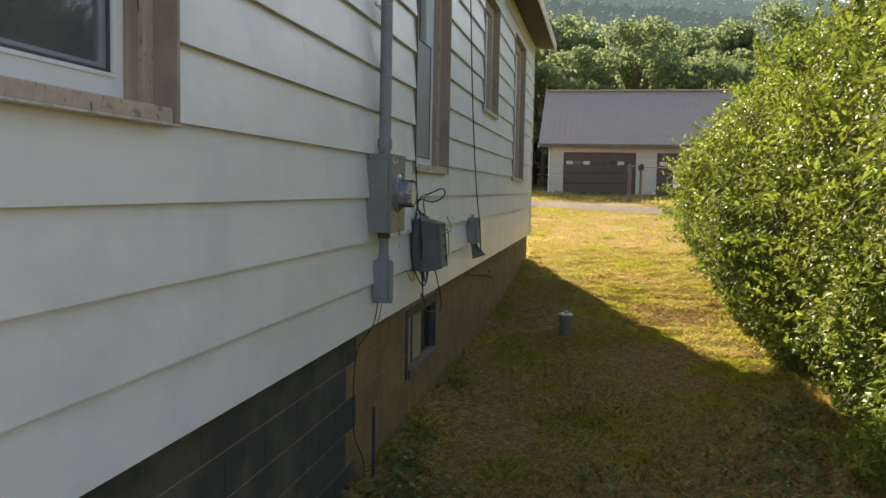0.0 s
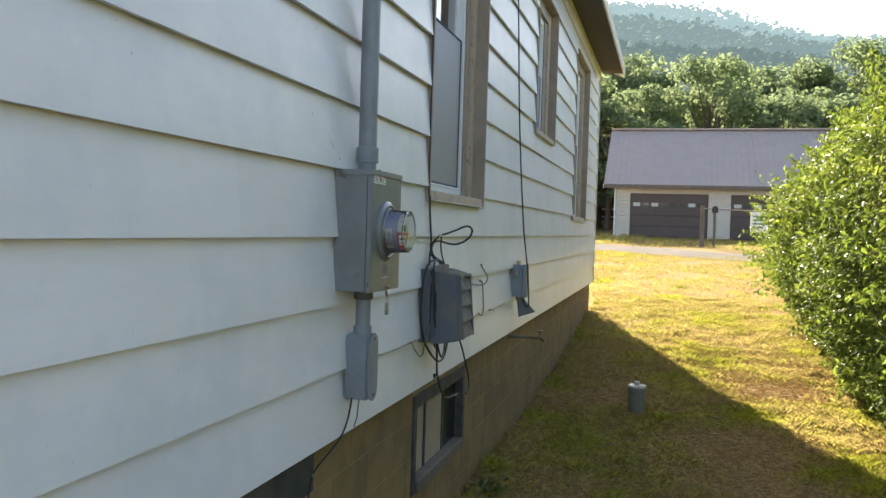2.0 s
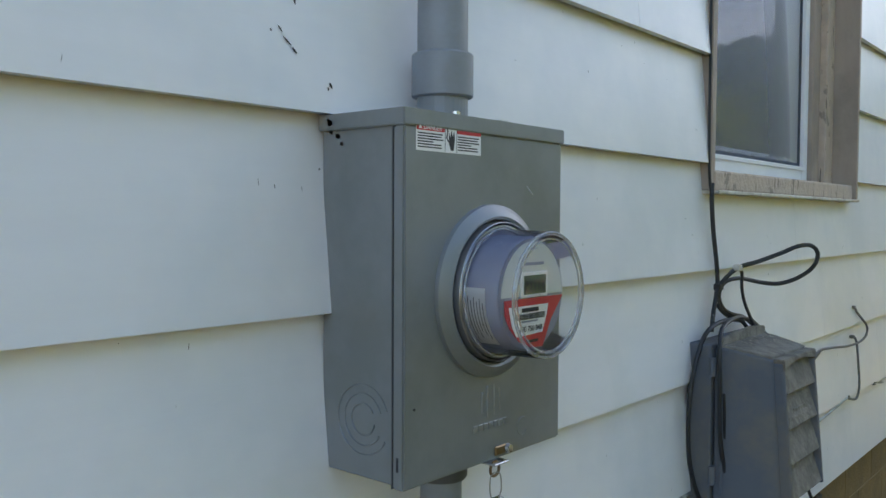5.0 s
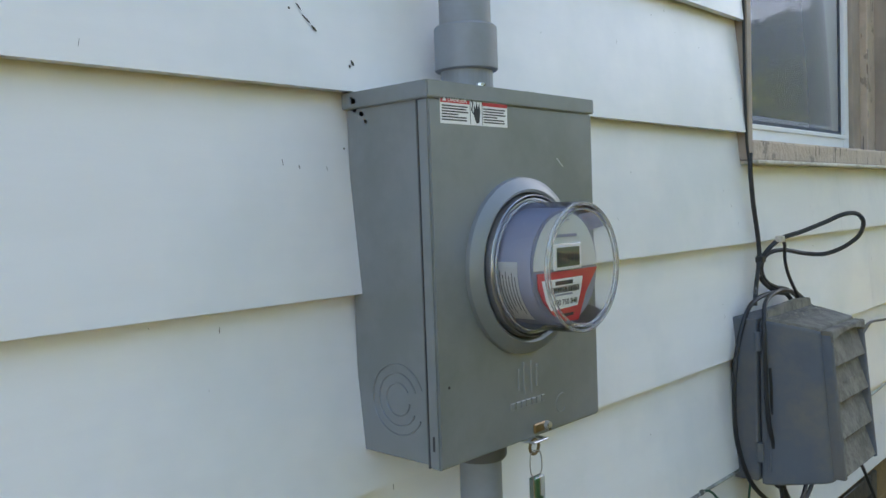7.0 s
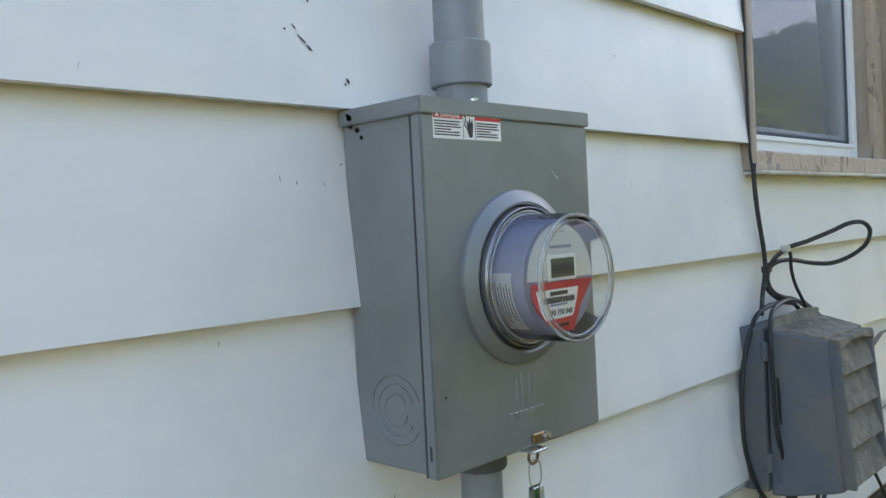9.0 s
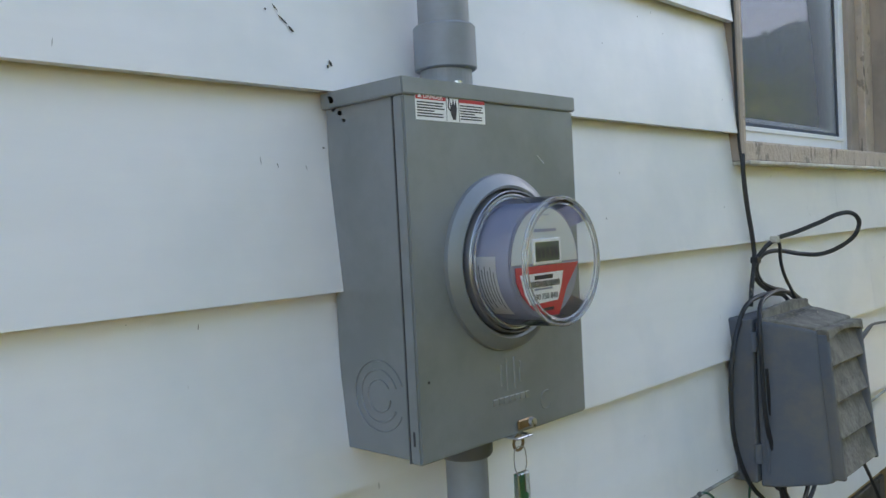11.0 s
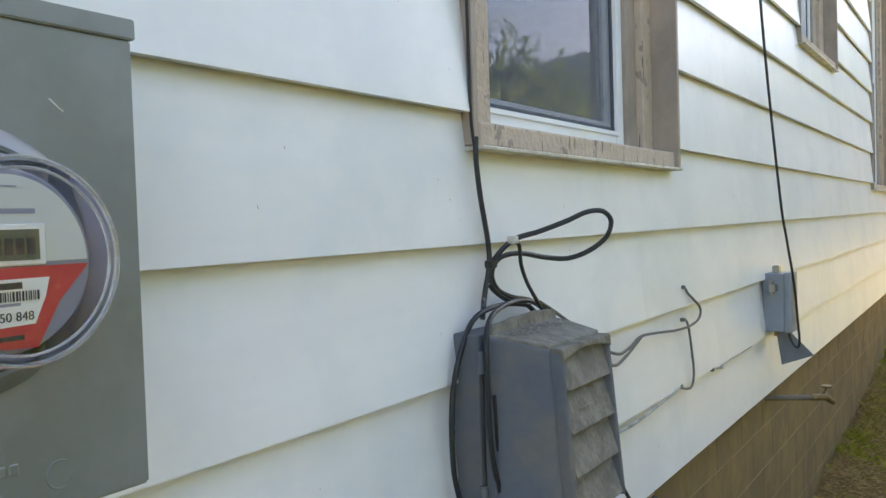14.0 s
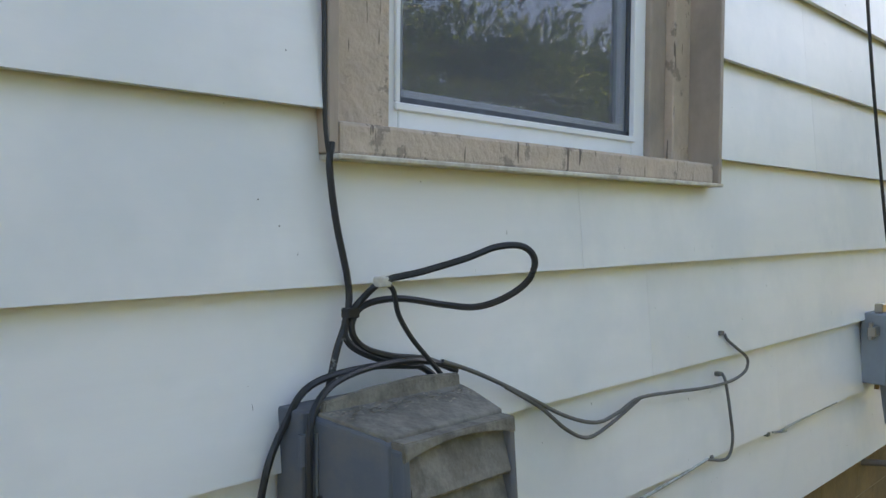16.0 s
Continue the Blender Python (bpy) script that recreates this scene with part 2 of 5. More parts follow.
# ---- the lie of the land ----
GY = [-60, -2, 4.5, 6.5, 8.5, 10.5, 14, 20, 30, 41, 60, 100, 200, 4000]
GZ = [-0.45, -0.27, -0.27, -0.2, -0.06, 0.12, 0.33, 0.62, 1.08, 1.45, 2.0, 6.0, 14.0, 14.0]


def land(x, y):
    h = float(np.interp(y, GY, GZ))
    h += 0.02 * noise.noise((x * 0.9, y * 0.9, 0.0)) + 0.012 * noise.noise((x * 3.0, y * 3.0, 4.0))
    return h


xs = sorted(set(list(np.arange(-2, 7.01, 0.2)) + list(np.arange(-30, 40, 2.0)) + [-4000, -1000, -300, -150, -80, -50, 60, 90, 150, 300, 1000, 4000]))
ys = sorted(set(list(np.arange(-4, 16.01, 0.2)) + list(np.arange(16, 60, 1.0)) + [-4000, -800, -200, -80, -40, -20, -12, -8, -6, 65, 75, 90, 100, 120, 160, 200, 400, 1200, 4000]))
gv = [(x, y, land(x, y)) for y in ys for x in xs]
nx = len(xs)
gf = [(j * nx + i, j * nx + i + 1, (j + 1) * nx + i + 1, (j + 1) * nx + i) for j in range(len(ys) - 1) for i in range(nx - 1)]
ground = tagged(from_arrays("ground", gv, gf, M_GROUND), "patchy mown lawn with dry brown thatch", "ground", kind="structure")

# ---- the house: walls, siding, roof ----
Y0, Y1 = -9.0, 11.65
LAPS = [0.693 + 0.265 * i for i in range(15)]
TOP = 4.32
WINDOWS = [(-3.63, -2.29, 1.735, 3.92), (1.276, 2.568, 1.677, 3.92), (4.80, 6.03, 2.45, 3.86), (8.12, 9.70, 1.687, 3.95)]


def spans(a, b, z0, z1, grow=0.0):
    """Rectangles of a strip a..b, z0..z1 that are left round the windows."""
    out = []
    cuts = sorted({a, b, *[v for w in WINDOWS for v in (w[0] + grow, w[1] - grow) if a < v < b]})
    for p, q in zip(cuts, cuts[1:]):
        mid = (p + q) / 2
        w = next((w for w in WINDOWS if w[0] + grow < mid < w[1] - grow), None)
        if w is None:
            out.append((p, q, z0, z1))
            continue
        lo, hi = w[2] + grow, w[3] - grow
        if lo > z0:
            out.append((p, q, z0, min(z1, lo)))
        if hi < z1:
            out.append((p, q, max(z0, hi), z1))
    return out


bm = bmesh.new()
for p, q, z0, z1 in spans(Y0 + 0.2, Y1 - 0.2, 0.70, TOP):
    add_box(bm, -0.16, -0.03, p, q, z0, z1)
wall_east = tagged(link("wall_east", bm, M_SHEATH), "white lap-sided house wall", "wall", kind="structure")
SEAMS = {0: [-4.2, 0.42, 4.3, 8.0], 1: [-2.5, 3.05, 6.8], 2: [-5.0, 2.26, 5.7, 9.4], 3: [-4.1, -0.72, 1.96, 7.2], 4: [-2.9, 3.3, 6.1], 5: [-4.4, 0.9, 3.20, 7.0],
         6: [-1.3, 3.6, 7.1], 7: [-4.0, 0.6, 4.3], 8: [-2, 3.2, 6.5], 9: [-4.0, 0.9, 7.0], 10: [-1.0, 3.5], 11: [-3.9, 3.3, 7.2], 12: [0.5, 6.8], 13: [3.0]}


def slab(bm, p, q, z0, z1, base, top):
    """A piece of one sloping siding board whose whole run goes from base to top."""
    def face(z):
        return 0.006 - 0.026 * (z - base) / (top - base)
    vs = [bm.verts.new(v) for v in ((face(z0), p, z0), (face(z0), q, z0), (face(z1), q, z1), (face(z1), p, z1),
                                    (face(z0) - 0.016, p, z0), (face(z0) - 0.016, q, z0), (face(z1) - 0.013, q, z1), (face(z1) - 0.013, p, z1))]
    for f in ((0, 1, 2, 3), (5, 4, 7, 6), (4, 5, 1, 0), (3, 2, 6, 7), (4, 0, 3, 7), (1, 5, 6, 2)):
        bm.faces.new([vs[i] for i in f])


for i, (z0, z1) in enumerate(zip(LAPS, LAPS[1:])):
    if z0 > TOP:
        break
    ends = [Y0] + SEAMS.get(i, []) + [Y1]
    for a, b in zip(ends, ends[1:]):
        bm = bmesh.new()
        for p, q, lo, hi in spans(a + 0.0005, b - 0.0005, z0, min(z1 + 0.012, TOP)):
            slab(bm, p, q, lo, hi, z0, z1)
        part("board", bm, M_SIDING, wall_east)
part("corner_strip", box(-0.03, 0.012, Y1 - 0.02, Y1 + 0.012, 0.69, TOP), M_FASCIA, wall_east)
part("frieze", box(-0.02, 0.012, Y0, Y1 - 0.02, TOP - 0.09, TOP), M_FASCIA, wall_east)
for nm, bx in (("wall_north", (-7.0, -0.16, Y1 - 0.2, Y1 - 0.02, 0.7, TOP)), ("wall_south", (-7.0, -0.16, Y0, Y0 + 0.2, 0.7, TOP)), ("wall_west", (-7.2, -7.0, Y0, Y1, 0.0, TOP))):
    tagged(link(nm, box(*bx), M_SIDING), "white house wall", "wall", kind="structure")
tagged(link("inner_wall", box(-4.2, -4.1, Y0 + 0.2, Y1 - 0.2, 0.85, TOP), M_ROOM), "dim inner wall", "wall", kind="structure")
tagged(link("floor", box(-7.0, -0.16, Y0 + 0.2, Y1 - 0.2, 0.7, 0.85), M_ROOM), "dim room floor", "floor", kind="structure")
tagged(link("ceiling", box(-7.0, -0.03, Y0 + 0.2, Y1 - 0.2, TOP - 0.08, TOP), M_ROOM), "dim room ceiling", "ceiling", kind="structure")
# the roof: ridge along the house, eaves past the walls
EX, EY = 0.38, Y1 + 0.3
roof = tagged(new("roof"), "low gable roof with dark shingles and white fascia", "roof", kind="structure")
RISE = 0.42


def roof_z(x):
    return 4.42 + RISE * min(EX - x, x + 7.58)


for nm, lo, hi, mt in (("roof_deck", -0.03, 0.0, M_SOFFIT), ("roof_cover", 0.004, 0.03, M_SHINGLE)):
    for xa, xb in ((EX, -3.6), (-7.58, -3.6)):
        bm = bmesh.new()
        vs = [bm.verts.new(v) for y in (Y0 - 0.3, EY) for v in ((xa, y, roof_z(xa) + lo), (xb, y, roof_z(xb) + lo), (xb, y, roof_z(xb) + hi), (xa, y, roof_z(xa) + hi))]
        bm.faces.new(vs[:4])
        bm.faces.new(vs[4:])
        for k in range(4):
            bm.faces.new((vs[k], vs[(k + 1) % 4], vs[4 + (k + 1) % 4], vs[4 + k]))
        bmesh.ops.recalc_face_normals(bm, faces=bm.faces)
        part(nm, bm, mt, roof)
part("fascia", box(EX, EX + 0.022, Y0 - 0.3, EY, 4.27, 4.435, 0.003), M_FASCIA, roof)
bm = bmesh.new()
vs = [bm.verts.new(v) for y in (EY, EY + 0.022) for v in ((EX + 0.02, y, 4.25), (EX + 0.02, y, 4.43), (-3.6, y, roof_z(-3.6)), (-3.6, y, roof_z(-3.6) - 0.17))]
bm.faces.new(vs[:4])
bm.faces.new(vs[4:])
for k in range(4):
    bm.faces.new((vs[k], vs[(k + 1) % 4], vs[4 + (k + 1) % 4], vs[4 + k]))
bmesh.ops.recalc_face_normals(bm, faces=bm.faces)
part("rake_board", bm, M_FASCIA, roof)
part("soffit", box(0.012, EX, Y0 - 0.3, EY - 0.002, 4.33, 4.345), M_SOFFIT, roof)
gable = [(-7.0, TOP), (-0.1, TOP), (-3.6, roof_z(-3.6) - 0.06)]
for nm, y in (("gable_north", Y1 - 0.05), ("gable_south", Y0)):
    bm = bmesh.new()
    a = [bm.verts.new((x, y, z)) for x, z in gable]
    b = [bm.verts.new((x, y + 0.05, z)) for x, z in gable]
    bm.faces.new(a)
    bm.faces.new(b)
    for k in range(3):
        bm.faces.new((a[k], a[(k + 1) % 3], b[(k + 1) % 3], b[k]))
    bmesh.ops.recalc_face_normals(bm, faces=bm.faces)
    tagged(link(nm, bm, M_SIDING), "white gable wall", "wall", kind="structure")
# foundation of painted blocks
FX = -0.055
BW = (1.30, 2.46, 0.08, 0.62)          # basement window opening
foundation = tagged(new("foundation_wall"), "painted concrete block foundation", "wall", kind="structure")
bm = bmesh.new()
for p, q, a, b in ((Y0, BW[0], -0.7, 0.70), (BW[1], Y1 - 0.06, -0.7, 0.70), (BW[0], BW[1], -0.7, BW[2]), (BW[0], BW[1], BW[3], 0.70)):
    add_box(bm, -0.3, FX - 0.0025, p, q, a, b)
part("mortar", bm, M_MORTAR, foundation)
cache = {}
row = 0
z = 0.697
while z > -0.5:
    off = 0.2 * (row % 2)
    y = -8.8 + off
    while y < Y1 - 0.1:
        ya, yb, za, zb = y + 0.002, min(y + 0.4, Y1 - 0.06) - 0.002, z - 0.2 + 0.0025, z - 0.0025
        inside = yb > BW[0] and ya < BW[1] and zb > BW[2] and za < BW[3]
        pieces = [(ya, yb, za, zb)]
        if inside:
            pieces = []
            if ya < BW[0] - 0.03:
                pieces.append((ya, BW[0] - 0.002, za, zb))
            if yb > BW[1] + 0.03:
                pieces.append((BW[1] + 0.002, yb, za, zb))
            if za < BW[2] - 0.03:
                pieces.append((max(ya, BW[0]), min(yb, BW[1]), za, BW[2] - 0.002))
        for a, b, c, d in pieces:
            if b - a < 0.02:
                continue
            grey = (a + b) / 2 < -0.05
            key = (round(b - a, 3), round(d - c, 3), grey)
            if key not in cache:
                cm = box(-0.012, 0, -(b - a) / 2, (b - a) / 2, -(d - c) / 2, (d - c) / 2, 0.0015)
                cache[key] = bpy.data.meshes.new("block")
                cm.to_mesh(cache[key])
                cm.free()
                cache[key].materials.append(M_BLOCK_GREY if grey else M_BLOCK)
            ob = new("block", cache[key])
            ob.parent = foundation
            ob.location = (FX + random.uniform(-0.0004, 0.0004), (a + b) / 2, (c + d) / 2)
        y += 0.4
    z -= 0.2
    row += 1


# ---- windows ----
def window(name, y0, y1, z0, z1, label, right=0.29, rail=0.05, cas=0.12):
    """A wooden window box with a projecting lip, casing, sill and white sashes set back."""
    w = tagged(new(name), label, "window", kind="structure")
    lip = 0.02
    for a, b, out in ((y0, y0 + lip, 0.010), (y1 - lip, y1, 0.022)):
        part("trim_lip", box(-0.09, out, a, b, z0 + 0.01, z1, 0.002), M_TRIM, w)
    part("trim_lip", box(-0.09, 0.022, y0 + lip, y1 - lip, z1 - lip, z1, 0.002), M_TRIM, w)
    part("drip_edge", box(-0.06, 0.030, y0 + 0.004, y1 - 0.004, z0, z0 + 0.009, 0.002), M_DRIP, w, "pale weathered drip edge")
    iy0, iy1, iz0, iz1 = y0 + lip + cas, y1 - right, z0 + 0.05, z1 - lip - cas
    part("casing", box(-0.10, -0.056, y0 + lip, iy0, z0 + 0.05, z1 - lip, 0.003), M_SILL, w)
    part("casing", box(-0.10, -0.062, iy1 + right * 0.42, y1 - lip, z0 + 0.05, z1 - lip, 0.003), M_SILL, w)
    part("blind_stop", box(-0.13, -0.085, iy1, iy1 + right * 0.42, z0 + 0.05, z1 - lip, 0.003), M_TRIM, w)
    part("casing", box(-0.10, -0.062, iy0, iy1 + right * 0.42, iz1, z1 - lip, 0.003), M_TRIM, w)
    part("window_sill", box(-0.16, 0.010, y0 + lip + 0.002, y1 - lip - 0.002, z0 + 0.009, z0 + 0.060, 0.006, 2), M_SILL, w, "peeling tan wooden sill")
    v = 0.062
    for nm, a, b, c, d in (("window_frame", iy0, iy0 + v, iz0 - 0.01, iz1), ("window_frame", iy1 - v, iy1, iz0 - 0.01, iz1),
                           ("window_frame", iy0 + v, iy1 - v, iz0 - 0.01, iz0 + rail), ("window_frame", iy0 + v, iy1 - v, iz1 - v, iz1)):
        part(nm, box(-0.16, -0.10, a, b, c, d, 0.004, 2), M_VINYL, w)
    part("frame_bead", box(-0.105, -0.094, iy0 + v - 0.012, iy1 - v + 0.012, iz0 + rail - 0.014, iz0 + rail, 0.002), M_VINYL, w)
    part("frame_bead", box(-0.105, -0.094, iy0 + v - 0.012, iy0 + v, iz0 + rail, iz1 - v, 0.002), M_VINYL, w)
    part("frame_bead", box(-0.105, -0.094, iy1 - v, iy1 - v + 0.012, iz0 + rail, iz1 - v, 0.002), M_VINYL, w)
    g0, g1, h0, h1 = iy0 + v, iy1 - v, iz0 + rail, iz1 - v
    mid = (h0 + h1) / 2 + 0.02
    s = 0.028
    # lower sash in front of the upper one
    for x, a, b in ((-0.130, h0, mid), (-0.150, mid - 0.03, h1)):
        for p, q, c, d in ((g0, g0 + s, a, b), (g1 - s, g1, a, b), (g0 + s, g1 - s, a, a + s), (g0 + s, g1 - s, b - s, b)):
            part("sash_rail", box(x - 0.012, x + 0.012, p, q, c, d, 0.002), M_VINYL, w)
        p = part("pane", box(x - 0.003, x + 0.001, g0 + s, g1 - s, a + s, b - s), M_GLASS, w)
        p.visible_shadow = False
    p = part("insect_screen", box(-0.1115, -0.1105, g0 + 0.012, g1 - 0.012, h0 + 0.012, mid), M_SCREEN, w, "dark fine insect screen")
    p.visible_shadow = False
    for a, b, c, d in ((g0, g0 + 0.012, h0, mid), (g1 - 0.012, g1, h0, mid), (g0, g1, h0, h0 + 0.012), (g0, g1, mid - 0.012, mid)):
        part("screen_frame", box(-0.114, -0.107, a, b, c, d), M_CURTAIN, w)
    # a curtain hanging inside
    bm = bmesh.new()
    n = 40
    top, bot = [], []
    for k in range(n + 1):
        y = g0 + (g1 - g0) * (0.55 + 0.5 * k / n)
        x = -0.25 + 0.02 * math.sin(k * 1.3)
        top.append(bm.verts.new((x, y, h1 + 0.1)))
        bot.append(bm.verts.new((x, y, h0 - 0.15)))
    for k in range(n):
        bm.faces.new((bot[k], bot[k + 1], top[k + 1], top[k]))
    bmesh.ops.solidify(bm, geom=bm.faces[:], thickness=0.003)
    tagged(link("curtain", bm, M_CURTAIN, smooth=True), "dark curtain hanging inside the window", "curtain")
    return w


window("window_1", *WINDOWS[0], "white sash window with tan peeling wooden casing", 0.13, 0.098)
window("window_2", *WINDOWS[1], "white sash window with peeling tan casing and screen", 0.185, 0.07, 0.165)
window("window_3", *WINDOWS[2], "small high sash window with tan casing")
window("window_4", *WINDOWS[3], "tall sash window with tan casing")

# ---- hedge ----
def leaves(name, centres, normals, size, mat, seed=1, droop=0.3, aspect=0.5):
    """Many single leaves, each a folded blade of four triangles."""
    rng = np.random.default_rng(seed)
    n = len(centres)
    c = np.asarray(centres, float)
    nm = np.asarray(normals, float) + rng.normal(0, 0.55, (n, 3))
    nm /= np.linalg.norm(nm, axis=1)[:, None]
    d = rng.normal(0, 1, (n, 3))
    d[:, 2] -= droop
    d -= nm * np.sum(d * nm, axis=1)[:, None]
    d /= np.linalg.norm(d, axis=1)[:, None]
    s = np.cross(nm, d)
    L = (size * rng.uniform(0.6, 1.35, n))[:, None]
    wd = L * aspect * 0.5
    tip = c + d * L * 0.5 - nm * L * 0.12
    base = c - d * L * 0.5
    m1 = c - d * L * 0.05
    a = m1 + s * wd + nm * L * 0.1
    b = m1 - s * wd + nm * L * 0.1
    v = np.stack([base, a, tip, b, m1], axis=1).reshape(-1, 3)
    k = np.arange(n) * 5
    f = np.concatenate([np.stack([k, k + 1, k + 4], 1), np.stack([k + 1, k + 2, k + 4], 1), np.stack([k + 2, k + 3, k + 4], 1), np.stack([k + 3, k, k + 4], 1)])
    return from_arrays(name, v.tolist(), f.tolist(), mat)


def hedge_face(y, z):
    """x of the hedge's near face at a place along it and a height above the ground."""
    base = np.interp(y, [-4, 1, 4, 8, 12, 15], [3.4, 3.38, 3.35, 3.5, 3.9, 4.5])
    top = np.interp(y, [-4, 2, 6, 10, 15], [3.8, 3.6, 3.45, 3.4, 2.7])
    u = np.clip(z / top, 0, 1.1)
    return base - np.interp(y, [0, 4, 9, 13], [0.12, 0.25, 0.8, 1.1]) * np.sin(np.pi * np.clip(u, 0, 1) ** 0.8) + 0.9 * np.clip(u - 0.6, 0, 1) ** 1.5 * 2.0


def hedge_top(y):
    return np.interp(y, [-4, 2, 6, 10, 14, 15], [3.9, 3.65, 3.5, 3.45, 2.8, 2.3])


rng = np.random.default_rng(5)
pts, nms = [], []
N = 84000
hy = rng.uniform(-3, 15.2, N)
hz = rng.uniform(0.0, 1.0, N) ** 1.15
for y, u in zip(hy, hz):
    top = float(hedge_top(y))
    z = u * top
    lump = 0.3 * noise.noise((y * 0.45, z * 0.25, 13)) + 0.34 * noise.noise((y * 0.8, z * 0.9, 3)) + 0.26 * noise.noise((y * 2.3, z * 2.3, 9)) + 0.12 * noise.noise((y * 5.0, z * 5.0, 19))
    deep = abs(rng.normal(0, 0.26))
    x = float(hedge_face(y, z)) - lump + deep
    if y > 14:
        x += (y - 14) ** 2 * 0.9
    pts.append((x, y, z + land(x, y) + 0.1 * lump))
    nms.append((-0.7, 0.0, 0.9 + 0.3 * u))
# the top and the far end
for _ in range(26000):
    y = rng.uniform(-3, 15.2)
    x0 = float(hedge_face(y, hedge_top(y)))
    x = x0 + rng.uniform(-0.2, 2.0)
    z = float(hedge_top(y)) + 0.3 * noise.noise((x, y * 0.9, 5)) + 0.35 * noise.noise((x * 2, y * 2.2, 7)) - abs(rng.normal(0, 0.2)) + 0.12 * (x - x0)
    pts.append((x, y, z + land(x, y)))
    nms.append((-0.2, 0, 1))
for _ in range(14000):
    x = rng.uniform(3.9, 6.5)
    z = rng.uniform(0.05, 2.6)
    y = 15.2 + 0.3 * noise.noise((x, z, 2)) - abs(rng.normal(0, 0.2)) - 0.25 * z ** 2 * 0.3
    pts.append((x, y, z + land(x, y)))
    nms.append((-0.2, 0.9, 0.4))
# long shoots that stand out of the outline
shoots = []
for _ in range(950):
    y = rng.uniform(-2.5, 15)
    if rng.uniform() < 0.6:
        x = float(hedge_face(y, hedge_top(y))) + rng.uniform(-0.35, 1.2)
        z = float(hedge_top(y)) - 0.1 + land(x, y)
        d = Vector((rng.normal(-0.25, 0.3), rng.normal(0, 0.3), 1.0)).normalized()
    else:
        z = rng.uniform(0.3, 3.2)
        x = float(hedge_face(y, z)) + 0.05
        z += land(x, y)
        d = Vector((-1.0, rng.normal(0.1, 0.4), rng.normal(0.35, 0.4))).normalized()
    ln = rng.uniform(0.2, 0.7)
    p0 = Vector((x, y, z))
    shoots.append((p0, p0 + d * ln))
    for k in range(20):
        q = p0 + d * ln * k / 19 + Vector(rng.normal(0, 0.02, 3))
        pts.append(tuple(q))
        nms.append(tuple(d * 0.6 + Vector(rng.normal(0, 0.6, 3))))
hedge = tagged(new("hedge"), "tall unclipped green privet hedge", "hedge")
hl = leaves("leaves", pts, nms, 0.088, M_LEAF, 3, 0.5, 0.42)
hl.parent = hedge
hl["kind"] = "stuff"
bm = bmesh.new()
for a, b in shoots:
    add_tube(bm, [a - (b - a) * 0.4, b], 0.0018, 4, False)
for k in range(230):
    y = rng.uniform(-2.8, 14.8)
    x = float(hedge_face(y, 0.3)) + rng.uniform(0.25, 1.6)
    h = float(hedge_top(y)) * rng.uniform(0.55, 0.82)
    z = land(x, y)
    lean = Vector((rng.normal(-0.15, 0.2), rng.normal(0, 0.2), 0))
    add_tube(bm, [Vector((x, y, z - 0.05)), Vector((x, y, z + h * 0.4)) + lean * 0.4, Vector((x, y, z + h)) + lean * 1.5], 0, 5, True, [0.016, 0.009, 0.003])
part("undergrowth", bm, M_TWIG, hedge)["kind"] = "stuff"
# dark inner mass of older twigs keeps daylight from showing through
bm = bmesh.new()
for k in range(2600):
    y = rng.uniform(-2.8, 14.6)
    x = float(hedge_face(y, 1.0)) + rng.uniform(0.5, 1.9)
    z = rng.uniform(0.1, 0.92) * float(hedge_top(y)) + land(x, y)
    d = Vector((rng.normal(), rng.normal(), rng.normal() + 0.5)).normalized() * rng.uniform(0.2, 0.5)
    p = Vector((x, y, z))
    add_tube(bm, [p, p + d], 0.004, 3, False)
part("inner_growth", bm, M_TWIG, hedge)["kind"] = "stuff"

# ---- grass ----
rng = np.random.default_rng(11)
gvs, gfs = [], []


def blades(n, xr, yr, hgt, wid):
    for _ in range(n):
        x, y = rng.uniform(*xr), rng.uniform(*yr)
        dens = np.interp(y, [4, 8], [0.12, 0.38]) + 1.5 * noise.noise((x * 0.8, y * 0.8, 21))
        if rng.uniform() > dens + 0.45:
            continue
        z = land(x, y) - 0.004
        for _k in range(3):
            a = rng.uniform(0, 6.28)
            h = hgt * rng.uniform(0.3, 1.2) * (0.6 + 0.9 * max(0.0, noise.noise((x * 3.1, y * 3.1, 8)) + 0.3)) * (1.5 if x < 0.12 else 1.0)
            lean = rng.uniform(0.2, 1.4) * h
            px, py = x + rng.normal(0, 0.012), y + rng.normal(0, 0.012)
            dx, dy = math.cos(a), math.sin(a)
            i = len(gvs)
            gvs.extend([(px - dy * wid, py + dx * wid, z), (px + dy * wid, py - dx * wid, z), (px + dx * lean * 0.4, py + dy * lean * 0.4, z + h * 0.7), (px + dx * lean, py + dy * lean, z + h)])
            gfs.append((i, i + 1, i + 2))
            gfs.append((i + 1, i + 3, i + 2))


blades(66000, (-0.04, 3.6), (-0.8, 6.5), 0.055, 0.003)
blades(56000, (-0.04, 4.6), (6.5, 14), 0.05, 0.0045)
blades(36000, (-2.5, 8), (13, 26), 0.05, 0.007)
blades(5000, (-4, 12), (29.5, 39.5), 0.09, 0.015)
